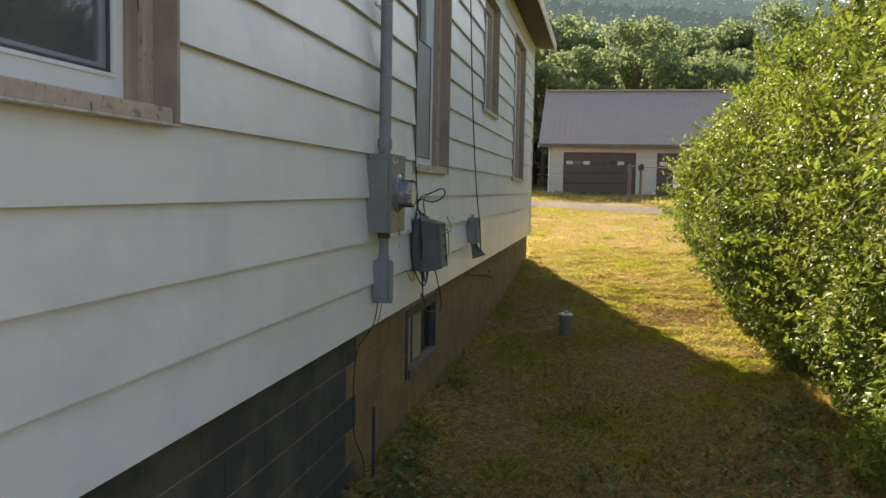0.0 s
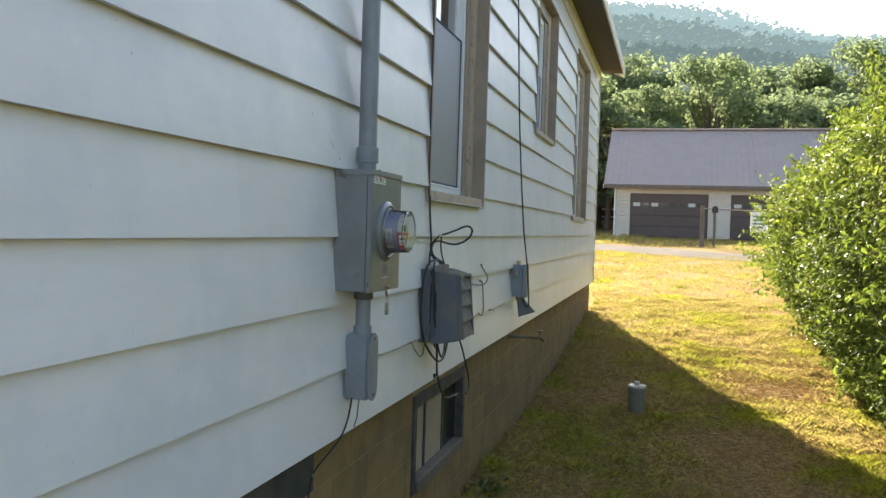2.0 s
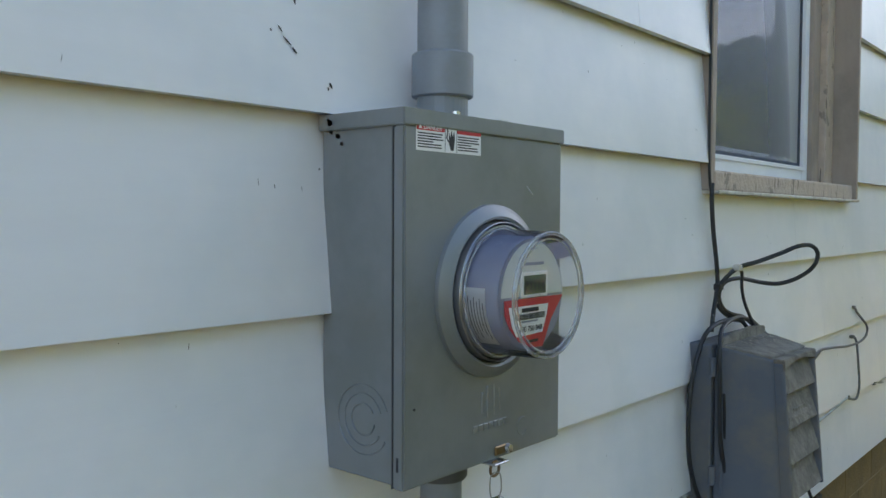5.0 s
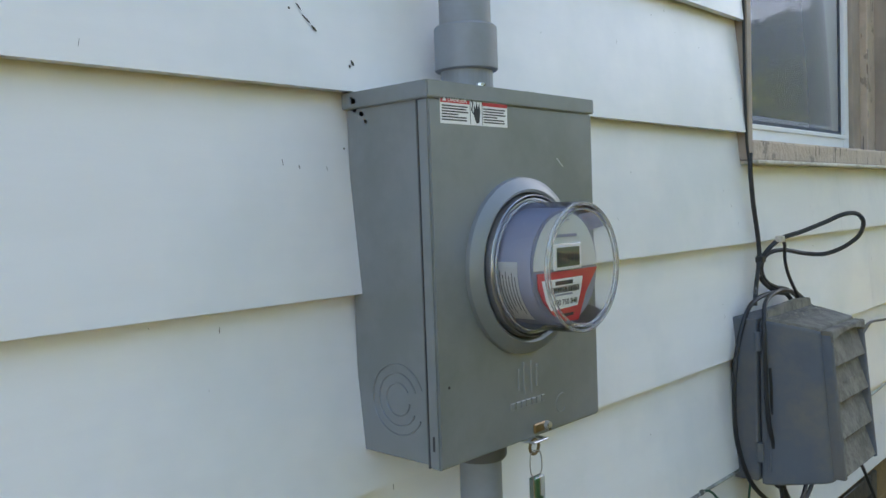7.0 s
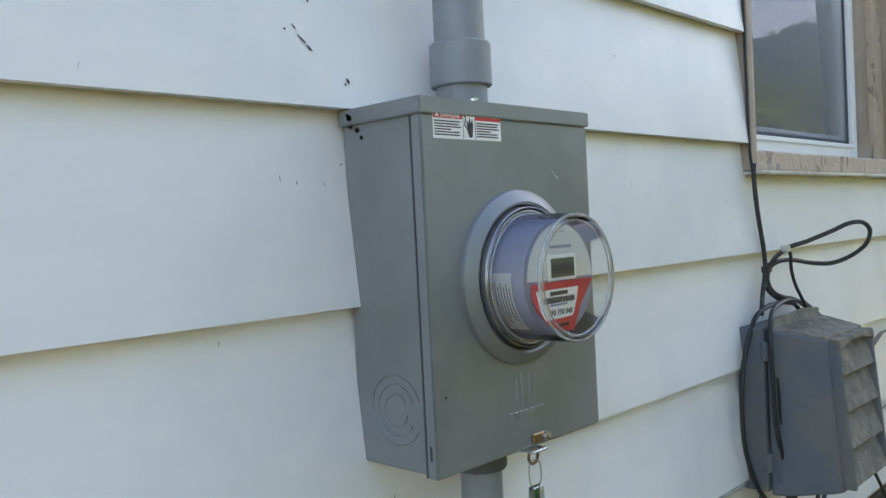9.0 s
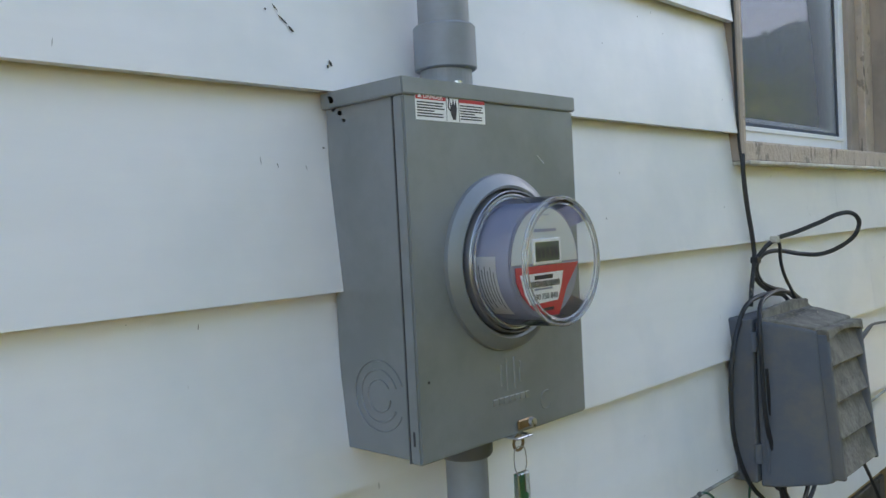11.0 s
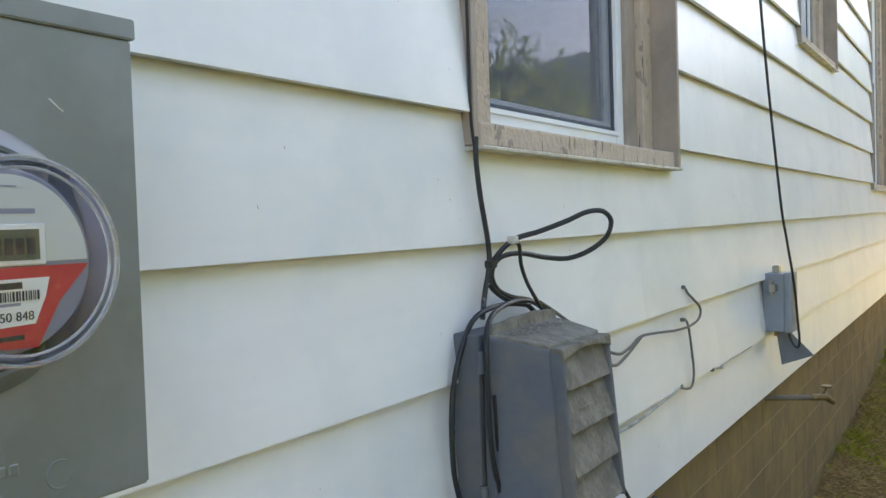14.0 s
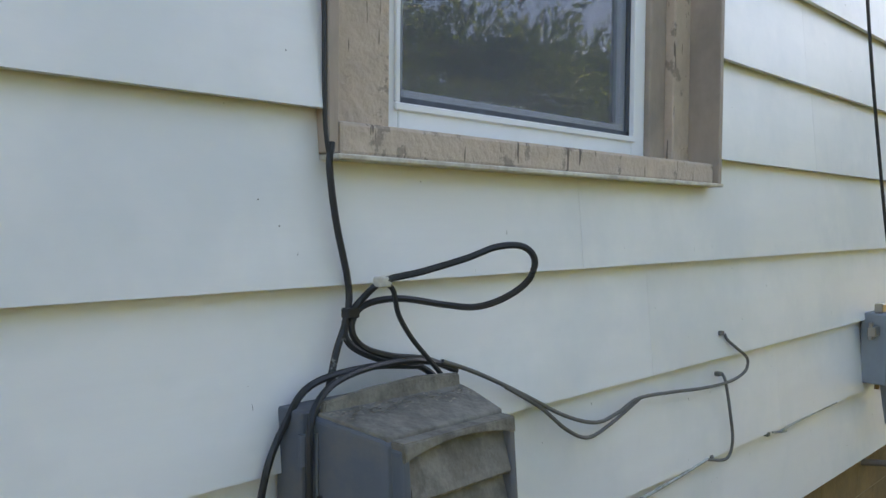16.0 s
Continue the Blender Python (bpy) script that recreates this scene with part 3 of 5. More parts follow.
# dry stalks and clippings lying in the thatch
svs, sfs = [], []
for _ in range(62000):
    x, y = rng.uniform(-0.03, 3.6), rng.uniform(-0.8, 9.0)
    if 0.5 + 0.9 * noise.noise((x * 0.8, y * 0.8, 21)) > 0.75 and x > 0.25:
        continue
    a, ln, w = rng.uniform(0, 6.28), rng.uniform(0.02, 0.09), rng.uniform(0.0012, 0.0026)
    dx, dy = math.cos(a) * ln, math.sin(a) * ln
    z = land(x, y) + rng.uniform(0.004, 0.03)
    z2 = z + rng.normal(0, 0.012)
    i = len(svs)
    svs.extend([(x - dy / ln * w, y + dx / ln * w, z), (x + dy / ln * w, y - dx / ln * w, z), (x + dx, y + dy, z2), (x + dx * 0.5, y + dy * 0.5, (z + z2) / 2 + 0.006)])
    sfs.extend([(i, i + 1, i + 3), (i + 1, i + 2, i + 3), (i, i + 3, i + 2)])
# raked straw gathered along the foot of the foundation
for _ in range(7000):
    x, y = -0.05 + abs(rng.normal(0, 0.13)), rng.uniform(-0.8, 9.0)
    if noise.noise((x * 2, y * 1.1, 33)) < -0.15:
        continue
    a, ln, w = rng.uniform(0, 6.28), rng.uniform(0.03, 0.11), rng.uniform(0.0012, 0.0026)
    dx, dy = math.cos(a) * ln, math.sin(a) * ln
    if x + dx < -0.05:
        dx = -dx
    z = land(x, y) + rng.uniform(0.004, 0.06) * max(0.2, 1 - x * 3)
    z2 = z + rng.normal(0, 0.02)
    i = len(svs)
    svs.extend([(x - dy / ln * w, y + dx / ln * w, z), (x + dy / ln * w, y - dx / ln * w, z), (x + dx, y + dy, z2), (x + dx * 0.5, y + dy * 0.5, (z + z2) / 2 + 0.006)])
    sfs.extend([(i, i + 1, i + 3), (i + 1, i + 2, i + 3), (i, i + 3, i + 2)])
tagged(from_arrays("dry_stalks", svs, sfs, M_STRAW), "loose straw-coloured clippings on the lawn", "grass", kind="stuff")
tagged(from_arrays("grass", gvs, gfs, M_BLADE), "short patchy green and straw-coloured grass", "grass", kind="stuff")

# low broad-leaved weeds at the foot of the wall and under the hedge
rng = np.random.default_rng(17)
wp, wn2 = [], []
for cx, cy, n, rad in ((0.25, -0.15, 260, 0.28), (0.16, 0.35, 150, 0.2), (0.55, -0.4, 220, 0.3), (0.12, 1.0, 160, 0.14), (2.75, 1.4, 520, 0.45), (2.95, 2.3, 420, 0.35), (2.5, 0.6, 420, 0.5), (0.1, 2.6, 120, 0.12), (1.5, 0.2, 240, 0.5)):
    for _ in range(n):
        x, y = cx + rng.normal(0, rad * 0.6), cy + rng.normal(0, rad * 0.6)
        if x < 0.0:
            continue
        wp.append((x, y, land(x, y) + abs(rng.normal(0.035, 0.03))))
        wn2.append((rng.normal(0, 0.3), rng.normal(0, 0.3), 1.0))
M_WEED = material("weed_leaf", (0.14, 0.17, 0.04), 0.5, spread=0.3, scale=3, island=0.4, translucent=0.3)
tagged(leaves("weeds", wp, wn2, 0.045, M_WEED, 6, 0.1, 0.75), "low broad-leaved green weeds in the lawn", "weeds", kind="stuff")

# ---- distance ----
def lane(x):
    near = min(max(x, -6.0), 8.0)
    return 27.7 - 0.6 * near - 0.15 * (x - near)


bm = bmesh.new()
prev = None
for x in np.arange(-40, 41, 1.0):
    y = lane(x)
    w = 1.8 + 0.2 * noise.noise((x * 0.5, 0, 0))
    cur = [bm.verts.new((x, y + s * w, land(x, y + s * w) + 0.05 - 0.03 * abs(s))) for s in (-1, -0.4, 0.4, 1)]
    if prev:
        for k in range(3):
            bm.faces.new((prev[k], cur[k], cur[k + 1], prev[k + 1]))
    prev = cur
bmesh.ops.solidify(bm, geom=bm.faces[:], thickness=0.05)
tagged(link("road", bm, M_ROAD), "pale gravel lane", "road", kind="structure")

M_GSIDE = material("pale_block_wall", (0.56, 0.52, 0.45), 0.8, spread=0.08, scale=3, bump=0.2)
M_GDOOR = material("brown_garage_door", (0.075, 0.05, 0.045), 0.5, spread=0.15, scale=3)
M_GROOF = material("brown_metal_roof", (0.47, 0.385, 0.335), 0.6, metal=0.0, spread=0.08, scale=1.5)
M_DARK = material("dark_glass_and_gap", (0.02, 0.02, 0.022), 0.15)
M_PALE = material("pale_pane", (0.55, 0.55, 0.5), 0.4)
M_POST = material("weathered_post", (0.16, 0.13, 0.1), 0.85, spread=0.3, scale=6, stretch=(1, 1, 0.2), bump=0.4)
M_BLACK = material("black_plastic", (0.02, 0.02, 0.02), 0.5, spread=0.2)
M_WHITE = material("white_board", (0.75, 0.76, 0.74), 0.6, spread=0.05)

GX, GYF = -1.85, 40.0
GB = land(2, 40)
GEAVE, GRIDGE = 3.98, 7.2
garage = thing("garage", (GX, GYF, GB), "pale garage with brown ribbed metal roof and brown doors", "garage")
minv = Matrix.Translation((-GX, -GYF, -GB))


def gpart(name, bm, mat, parent=None, label=""):
    bm.transform(minv)
    return part(name, bm, mat, parent or garage, label)


GW = 15.0
doors = [(-0.70, 3.05), (4.10, 8.0)]
cuts = [GX + 0.45, -0.70, 3.05, 4.10, 8.0, GX + GW]
for a, b in ((cuts[0], cuts[1]), (cuts[2], cuts[3]), (cuts[4], cuts[5])):
    n = 14
    for k in range(n):
        z = GB - 0.1 + (GEAVE - GB + 0.1) * k / n
        gpart("siding_board", box(a, b, GYF, GYF + 0.15 - 0.015, z, z + (GEAVE - GB + 0.1) / n - 0.012), M_GSIDE)
gpart("lintel", box(cuts[0], cuts[-1], GYF + 0.02, GYF + 0.16, 3.59, GEAVE), M_GSIDE)
for x0, x1 in doors:
    d = gpart("garage_door", box(x0, x1, GYF + 0.12, GYF + 0.16, GB - 0.1, 3.59), M_GDOOR)
    for k in range(4):
        z = GB + (3.59 - GB) * k / 4
        part("panel", box(x0 - GX + 0.03, x1 - GX - 0.03, 0.09, 0.12, z - GB + 0.02, z - GB + (3.59 - GB) / 4 - 0.02, 0.01), M_GDOOR, d)
    n = 8
    for k in range(n):
        a = x0 + 0.1 + (x1 - x0 - 0.2) * k / n
        part("pane", box(a - GX + 0.05, a - GX + (x1 - x0) / n - 0.09, 0.075, 0.1, 2.95 - GB, 3.13 - GB), M_PALE if k in (0, 2, 6) else M_DARK, d)
gpart("side_wall", box(GX + 0.45, GX + 0.6, GYF + 0.16, GYF + 8, GB - 0.1, GEAVE), M_GSIDE)
gpart("back_wall", box(GX + 0.6, GX + GW, GYF + 7.85, GYF + 8, GB - 0.1, GEAVE), M_GSIDE)
gpart("side_wall", box(GX + GW - 0.15, GX + GW, GYF + 0.16, GYF + 7.85, GB - 0.1, GEAVE), M_GSIDE)
for sgn in (0, 1):
    ya, yb = (GYF - 0.45, GYF + 4) if sgn == 0 else (GYF + 8.45, GYF + 4)
    bm = bmesh.new()
    vs = [bm.verts.new(v) for x in (GX - 0.15, GX + GW + 0.3) for v in ((x, ya, GEAVE - 0.05), (x, yb, GRIDGE - 0.05), (x, yb, GRIDGE + 0.03), (x, ya, GEAVE + 0.03))]
    bm.faces.new(vs[:4])
    bm.faces.new(vs[4:])
    for k in range(4):
        bm.faces.new((vs[k], vs[(k + 1) % 4], vs[4 + (k + 1) % 4], vs[4 + k]))
    bmesh.ops.recalc_face_normals(bm, faces=bm.faces)
    rf = gpart("roof_sheet", bm, M_GROOF)
    if sgn == 0:
        for x in np.arange(GX - 0.1, GX + GW + 0.3, 0.3):
            bm = bmesh.new()
            vs = [bm.verts.new(v) for xx in (x, x + 0.05) for v in ((xx, ya, GEAVE + 0.03), (xx, yb, GRIDGE + 0.03), (xx, yb, GRIDGE + 0.10), (xx, ya, GEAVE + 0.10))]
            bm.faces.new(vs[:4])
            bm.faces.new(vs[4:])
            for k in range(4):
                bm.faces.new((vs[k], vs[(k + 1) % 4], vs[4 + (k + 1) % 4], vs[4 + k]))
            bmesh.ops.recalc_face_normals(bm, faces=bm.faces)
            bm.transform(minv)
            part("rib", bm, M_GROOF, rf)
gpart("ridge_cap", box(GX - 0.15, GX + GW + 0.3, GYF + 3.8, GYF + 4.2, GRIDGE + 0.02, GRIDGE + 0.1, 0.02), M_GROOF)
gpart("eave_board", box(GX - 0.15, GX + GW + 0.3, GYF - 0.47, GYF - 0.45, GEAVE - 0.16, GEAVE + 0.02), M_POST)
gpart("rake_trim", box(GX - 0.18, GX - 0.15, GYF - 0.45, GYF - 0.3, GEAVE - 0.2, GEAVE + 0.04), M_WHITE)
gpart("downspout", tube([(GX + 0.4, GYF - 0.06, GEAVE - 0.1), (GX + 0.4, GYF - 0.06, GB)], 0.04, 6), M_WHITE)

# ---- trees and hill behind ----
def tree(x, y, h, w, seed, label):
    r = np.random.default_rng(seed)
    z0 = land(x, y)
    e = thing("tree", (x, y, z0), label, "tree", "trees behind the garage")
    bm = tube([(0, 0, -0.2), (0.1, 0.05, h * 0.4), (0, 0.1, h * 0.75)], 0, 6, [h * 0.025, h * 0.017, h * 0.006])
    clumps = []
    for k in range(34):
        a, u = r.uniform(0, 6.28), r.uniform(0.25, 1.0)
        rad = w * 0.5 * math.sqrt(max(0.05, 1 - ((u - 0.5) / 0.55) ** 2)) * r.uniform(0.45, 1.0)
        c = Vector((math.cos(a) * rad, math.sin(a) * rad, h * u))
        clumps.append((c, w * r.uniform(0.09, 0.19)))
        add_tube(bm, [(0, 0, h * u * 0.6), c * 0.6 + Vector((0, 0, h * u * 0.35)), c], 0, 4, False, [h * 0.005, h * 0.003, h * 0.0012])
    part("trunk", bm, M_TWIG, e)
    P, Nn = [], []
    for c, s in clumps:
        for _ in range(300):
            d = Vector(r.normal(0, 1, 3)).normalized()
            P.append(c + Vector((d.x, d.y, d.z * 0.8)) * s * r.uniform(0.6, 1.15))
            Nn.append((d.x, d.y, d.z + 0.4))
    cr = leaves("crown", P, Nn, 0.27, M_TREE, seed + 50, 0.2, 0.8)
    cr.parent = e
    return e


r = np.random.default_rng(77)
kinds = [tree(-5.5, 52, 11, 6, 1, "dark green leafy tree"), tree(-1, 56, 9.5, 7, 2, "green leafy tree with rounded crown"), tree(3.5, 54, 11.0, 7, 3, "green leafy tree with uneven crown")]
k = 0
for x in np.arange(-14, 22, 2.7):
    for rowy, hs in ((51, 0.66), (60, 0.92), (72, 1.15)):
        xx, yy = x + r.uniform(-1.2, 1.2), rowy + r.uniform(-2, 2)
        if abs(xx - 5.7) < 8.5 and yy < 50.5:
            yy = 51
        t = copy_thing(kinds[k % 3], pose(xx, yy, land(xx, yy), 0, 0, r.uniform(0, 360)))
        s = hs * r.uniform(0.8, 1.15)
        t.scale = (s * r.uniform(0.9, 1.2), s * r.uniform(0.9, 1.2), s)
        k += 1
# far wooded hill: a backdrop of its own clumps
def hill(x, y):
    d = (y - 90) / 330
    u = min(max(d, 0), 1.4)
    ridge = 70 + 25 * math.exp(-((x + 30) / 90) ** 2) - 0.18 * max(0, x - 10) + 18 * math.exp(-((x - 190) / 90) ** 2)
    return 10 + ridge * (u ** 0.9 if u < 1 else 1 - (u - 1) * 0.6) + 5 * noise.noise((x * 0.02, y * 0.02, 1))


# haze put in as bluish emission, stronger in each farther belt of the backdrop
def hill_material(name, haze_glow):
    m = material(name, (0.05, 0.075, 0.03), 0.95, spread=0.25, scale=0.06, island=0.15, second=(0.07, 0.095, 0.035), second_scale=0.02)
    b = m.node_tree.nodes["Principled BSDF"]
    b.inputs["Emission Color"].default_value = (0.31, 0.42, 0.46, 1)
    b.inputs["Emission Strength"].default_value = haze_glow
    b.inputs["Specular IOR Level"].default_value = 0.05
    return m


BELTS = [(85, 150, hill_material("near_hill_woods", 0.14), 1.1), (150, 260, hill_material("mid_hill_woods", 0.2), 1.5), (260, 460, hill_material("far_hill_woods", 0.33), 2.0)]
vs, fs = [], []
hx = np.arange(-420, 521, 12.0)
hyy = np.arange(85, 540, 12.0)
for y in hyy:
    for x in hx:
        vs.append((x, y, hill(x, y)))
for j in range(len(hyy) - 1):
    for i in range(len(hx) - 1):
        a = j * len(hx) + i
        fs.append((a, a + 1, a + len(hx) + 1, a + len(hx)))
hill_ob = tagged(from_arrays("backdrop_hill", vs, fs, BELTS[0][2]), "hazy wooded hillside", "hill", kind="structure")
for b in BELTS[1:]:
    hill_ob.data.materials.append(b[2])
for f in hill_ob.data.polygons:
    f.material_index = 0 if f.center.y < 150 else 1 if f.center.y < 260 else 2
r = np.random.default_rng(9)
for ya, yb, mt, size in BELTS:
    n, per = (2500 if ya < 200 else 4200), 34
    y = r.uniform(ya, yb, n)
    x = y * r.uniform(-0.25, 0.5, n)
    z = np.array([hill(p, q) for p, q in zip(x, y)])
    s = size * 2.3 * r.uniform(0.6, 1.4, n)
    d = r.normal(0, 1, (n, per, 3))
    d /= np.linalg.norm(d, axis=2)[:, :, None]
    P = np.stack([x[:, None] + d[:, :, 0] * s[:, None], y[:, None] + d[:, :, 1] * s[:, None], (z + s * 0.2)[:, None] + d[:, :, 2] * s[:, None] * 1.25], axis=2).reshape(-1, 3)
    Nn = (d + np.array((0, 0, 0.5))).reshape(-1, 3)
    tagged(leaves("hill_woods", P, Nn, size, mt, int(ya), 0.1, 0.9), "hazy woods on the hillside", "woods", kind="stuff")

# ---- the meter and its pipes ----
M_METAL = material("grey_enamelled_steel", (0.235, 0.255, 0.27), 0.36, metal=0.25, spread=0.05, scale=5, bump=0.015, bump_scale=40,
                   second=(0.17, 0.185, 0.18), second_scale=6, second_amount=0.5, speck=(0.5, 0.52, 0.52), speck_scale=(60, 45, 60), speck_at=0.82)
M_PVC = material("grey_pvc", (0.25, 0.28, 0.32), 0.45, spread=0.07, scale=10, bump=0.03, second=(0.2, 0.21, 0.21), second_scale=8, second_amount=0.5)
M_PVC_DARK = material("dark_pvc_fitting", (0.1, 0.105, 0.11), 0.45, spread=0.1)
M_RING = material("galvanised_ring", (0.55, 0.56, 0.57), 0.3, metal=0.9, spread=0.12, scale=20)
M_BRONZE = material("tarnished_brass", (0.24, 0.17, 0.09), 0.4, metal=0.8, spread=0.2, scale=40)
M_METERBODY = material("pale_grey_plastic", (0.27, 0.28, 0.37), 0.5, spread=0.05)
M_FACE = material("meter_face", (0.62, 0.64, 0.62), 0.5, spread=0.04)
M_LCD = material("lcd_window", (0.1, 0.12, 0.09), 0.25, spread=0.1)
M_LABEL = material("white_label", (0.84, 0.84, 0.84), 0.5, spread=0.04)
M_RED = material("red_print", (0.55, 0.04, 0.05), 0.5, spread=0.08)
M_INK = material("black_print", (0.025, 0.025, 0.03), 0.6, spread=0.1)
M_GREEN = material("green_plastic", (0.02, 0.22, 0.12), 0.4, spread=0.1)
M_STEEL = material("steel_wire", (0.35, 0.34, 0.32), 0.35, metal=0.9)
M_DOME = clear("meter_dome", (0.97, 0.975, 0.98), 0.02, 1.25, gloss=0.035)
M_CLEAR = clear("clear_plastic", (0.95, 0.96, 0.96), 0.12, 1.3, gloss=0.22)


def torus(c, axis, R, r, sides=40, ring=8, arc=(0, 360)):
    bm = bmesh.new()
    n = sides
    pts = []
    for k in range(n + 1):
        a = radians(arc[0] + (arc[1] - arc[0]) * k / n)
        u, v = R * math.cos(a), R * math.sin(a)
        pts.append(Vector(c) + (Vector((0, u, v)) if axis == "x" else Vector((u, 0, v)) if axis == "y" else Vector((u, v, 0))))
    return add_tube(bm, pts, r, ring, arc != (0, 360))


def lettering(text, size, place, turn, mat, parent, name="lettering"):
    """Flat raised letters; turn is the pose of the text's plane."""
    cu = bpy.data.curves.new("t", "FONT")
    cu.body, cu.size, cu.extrude = text, size, 0.0002
    ob = bpy.data.objects.new("t", cu)
    scene.collection.objects.link(ob)
    bpy.context.view_layer.update()
    me = bpy.data.meshes.new_from_object(ob.evaluated_get(bpy.context.evaluated_depsgraph_get()))
    bpy.data.objects.remove(ob)
    me.transform(Matrix.Translation(place) @ turn)
    me.materials.clear()
    me.materials.append(mat)
    o = new(name, me)
    o.parent = parent
    return o


FRONT = pose(0, 0, 0, 90, 0, 90)       # letters that face +x and read along +y
BY, BZ0, BZ1, BD = 0.355, 1.2765, 1.751, 0.142
mbox = tagged(new("meter_box"), "grey enamelled steel meter socket box on the siding", "meter box")
mbox.location.y = 0.029
bm = bmesh.new()
add_box(bm, -0.012, 0.1195, 0.005, BY - 0.005, BZ0 + 0.002, BZ1 - 0.012, 0.003, 2)
part("body", bm, M_METAL, mbox)
bm = poly_prism([(0.0, BZ0), (BY, BZ0), (BY, BZ1 - 0.0205), (0.0, BZ1 - 0.0205)], 0.1225, BD, 0.0028)
cover = part("cover", bm, M_METAL, mbox)
# hood with a lip that hangs over the cover
bm = poly_prism([(-0.003, BZ1 - 0.021), (BY + 0.003, BZ1 - 0.021), (BY + 0.003, BZ1), (-0.003, BZ1)], -0.012, BD + 0.0028, 0.0015)
part("hood", bm, M_METAL, mbox)
# dark strip coloured in for the open seam between body and cover
part("flange", box(0.1202, 0.1218, 0.001, BY - 0.001, BZ0, BZ1 - 0.022), M_PVC_DARK, mbox)
for y in (0.12, 0.25, 0.235):
    part("screw", lathe([(0, 0.006), (0.007, 0.006), (0.007, 0.0)], (0.11 if y > 0.2 else 0.125, y, BZ1), "z", 8), M_RING, mbox)
for R in (0.046, 0.034, 0.021):
    a = (20, 330) if R > 0.03 else (30, 350)
    part("knockout", torus((0.066, 0.0046, 1.355), "y", R, 0.0014, 36, 5, a), M_METAL, mbox)
part("knockout", torus((BD - 0.0004, 0.256, 1.312), "x", 0.013, 0.0012, 24, 5, (60, 330)), M_METAL, cover)
part("slot", box(0.1305, 0.1335, -0.0006, 0.002, 1.300, 1.318), M_INK, cover)
part("plug", box(BD - 0.001, BD + 0.0008, 0.018, 0.021, 1.375, 1.378), M_INK, cover)
# embossed maker's mark, as plain shapes
for k, (dy, hh) in enumerate(((-0.020, 0.030), (-0.008, 0.044), (0.008, 0.044), (0.020, 0.030))):
    part("emboss", box(BD - 0.001, BD + 0.0016, 0.179 + dy - 0.0022, 0.179 + dy + 0.0022, 1.362 - hh / 2, 1.362 + hh / 2, 0.001), M_METAL, cover)
for k in range(7):
    part("emboss", box(BD - 0.001, BD + 0.0014, 0.139 + 0.0115 * k, 0.1475 + 0.0115 * k, 1.323, 1.3325, 0.0008), M_METAL, cover)
# warning label
lab = part("label", box(BD, BD + 0.0006, 0.030, 0.160, 1.694, 1.729), M_LABEL, cover, "red and white warning label")
lab.location = (0, -0.009, 0.006)
part("label_band", box(BD + 0.0007, BD + 0.001, 0.0305, 0.084, 1.7195, 1.7285), M_RED, lab)
part("label_band", box(BD + 0.0007, BD + 0.001, 0.109, 0.1595, 1.7195, 1.7285), M_RED, lab)
lettering("DANGER", 0.0088, (BD + 0.0012, 0.043, 1.7208), FRONT, M_LABEL, lab)
part("warning_mark", poly_prism([(0.0335, 1.7212), (0.0405, 1.7212), (0.037, 1.7272)], BD + 0.0011, BD + 0.0014), M_LABEL, lab)
part("pictogram", poly_prism([(0.0965, 1.697), (0.102, 1.697), (0.1045, 1.712), (0.103, 1.722), (0.1, 1.7145), (0.098, 1.7235), (0.0955, 1.714), (0.0925, 1.72), (0.0925, 1.706)], BD + 0.0007, BD + 0.001), M_INK, lab)
part("pictogram", tube([(BD + 0.0009, 0.086, 1.727), (BD + 0.0009, 0.0905, 1.722), (BD + 0.0009, 0.088, 1.713), (BD + 0.0009, 0.092, 1.708)], 0.0008, 5), M_INK, lab)
for y in (0.0852, 0.1085):
    part("rule", box(BD + 0.0007, BD + 0.001, y - 0.0003, y + 0.0003, 1.695, 1.728), M_INK, lab)
for y0, wd in ((0.0325, 0.05), (0.111, 0.046)):
    for k in range(6):
        part("print_bar", box(BD + 0.0007, BD + 0.001, y0, y0 + wd * (0.95, 0.9, 0.97, 0.6, 0.9, 0.92)[k], 1.7150 - 0.0034 * k, 1.7166 - 0.0034 * k), M_INK, lab)
# hasp and seal
hasp = part("hasp", box(BD, BD + 0.004, 0.176, 0.210, 1.272, 1.286, 0.002), M_BRONZE, cover, "tarnished brass hasp")
hasp.location = (0, 0.010, 0.0095)
part("rivet", lathe([(0, 0.007), (0.006, 0.006), (0.007, 0.0)], (BD + 0.003, 0.204, 1.279), "x", 14), M_RING, hasp)
part("tongue", box(BD - 0.02, BD + 0.016, 0.158, 0.192, 1.264, 1.267, 0.001), M_RING, hasp)
part("ring", torus((BD + 0.008, 0.168, 1.258), "x", 0.010, 0.0022, 20, 6), M_BRONZE, hasp)
tag = tagged(new("seal_tag"), "clear plastic meter seal with green insert on a wire", "seal")
tag.location = (0, 0.039, 0.0095)
part("wire_loop", tube(spline([(BD + 0.008, 0.167, 1.253), (BD + 0.01, 0.156, 1.249), (BD + 0.011, 0.154, 1.228), (BD + 0.011, 0.160, 1.213), (BD + 0.011, 0.161, 1.181)], 4), 0.0009, 5), M_STEEL, tag)
part("wire_loop", tube(spline([(BD + 0.008, 0.167, 1.253), (BD + 0.01, 0.178, 1.249), (BD + 0.011, 0.180, 1.228), (BD + 0.011, 0.174, 1.213), (BD + 0.011, 0.175, 1.191), (BD + 0.011, 0.170, 1.182)], 4), 0.0009, 5), M_STEEL, tag)
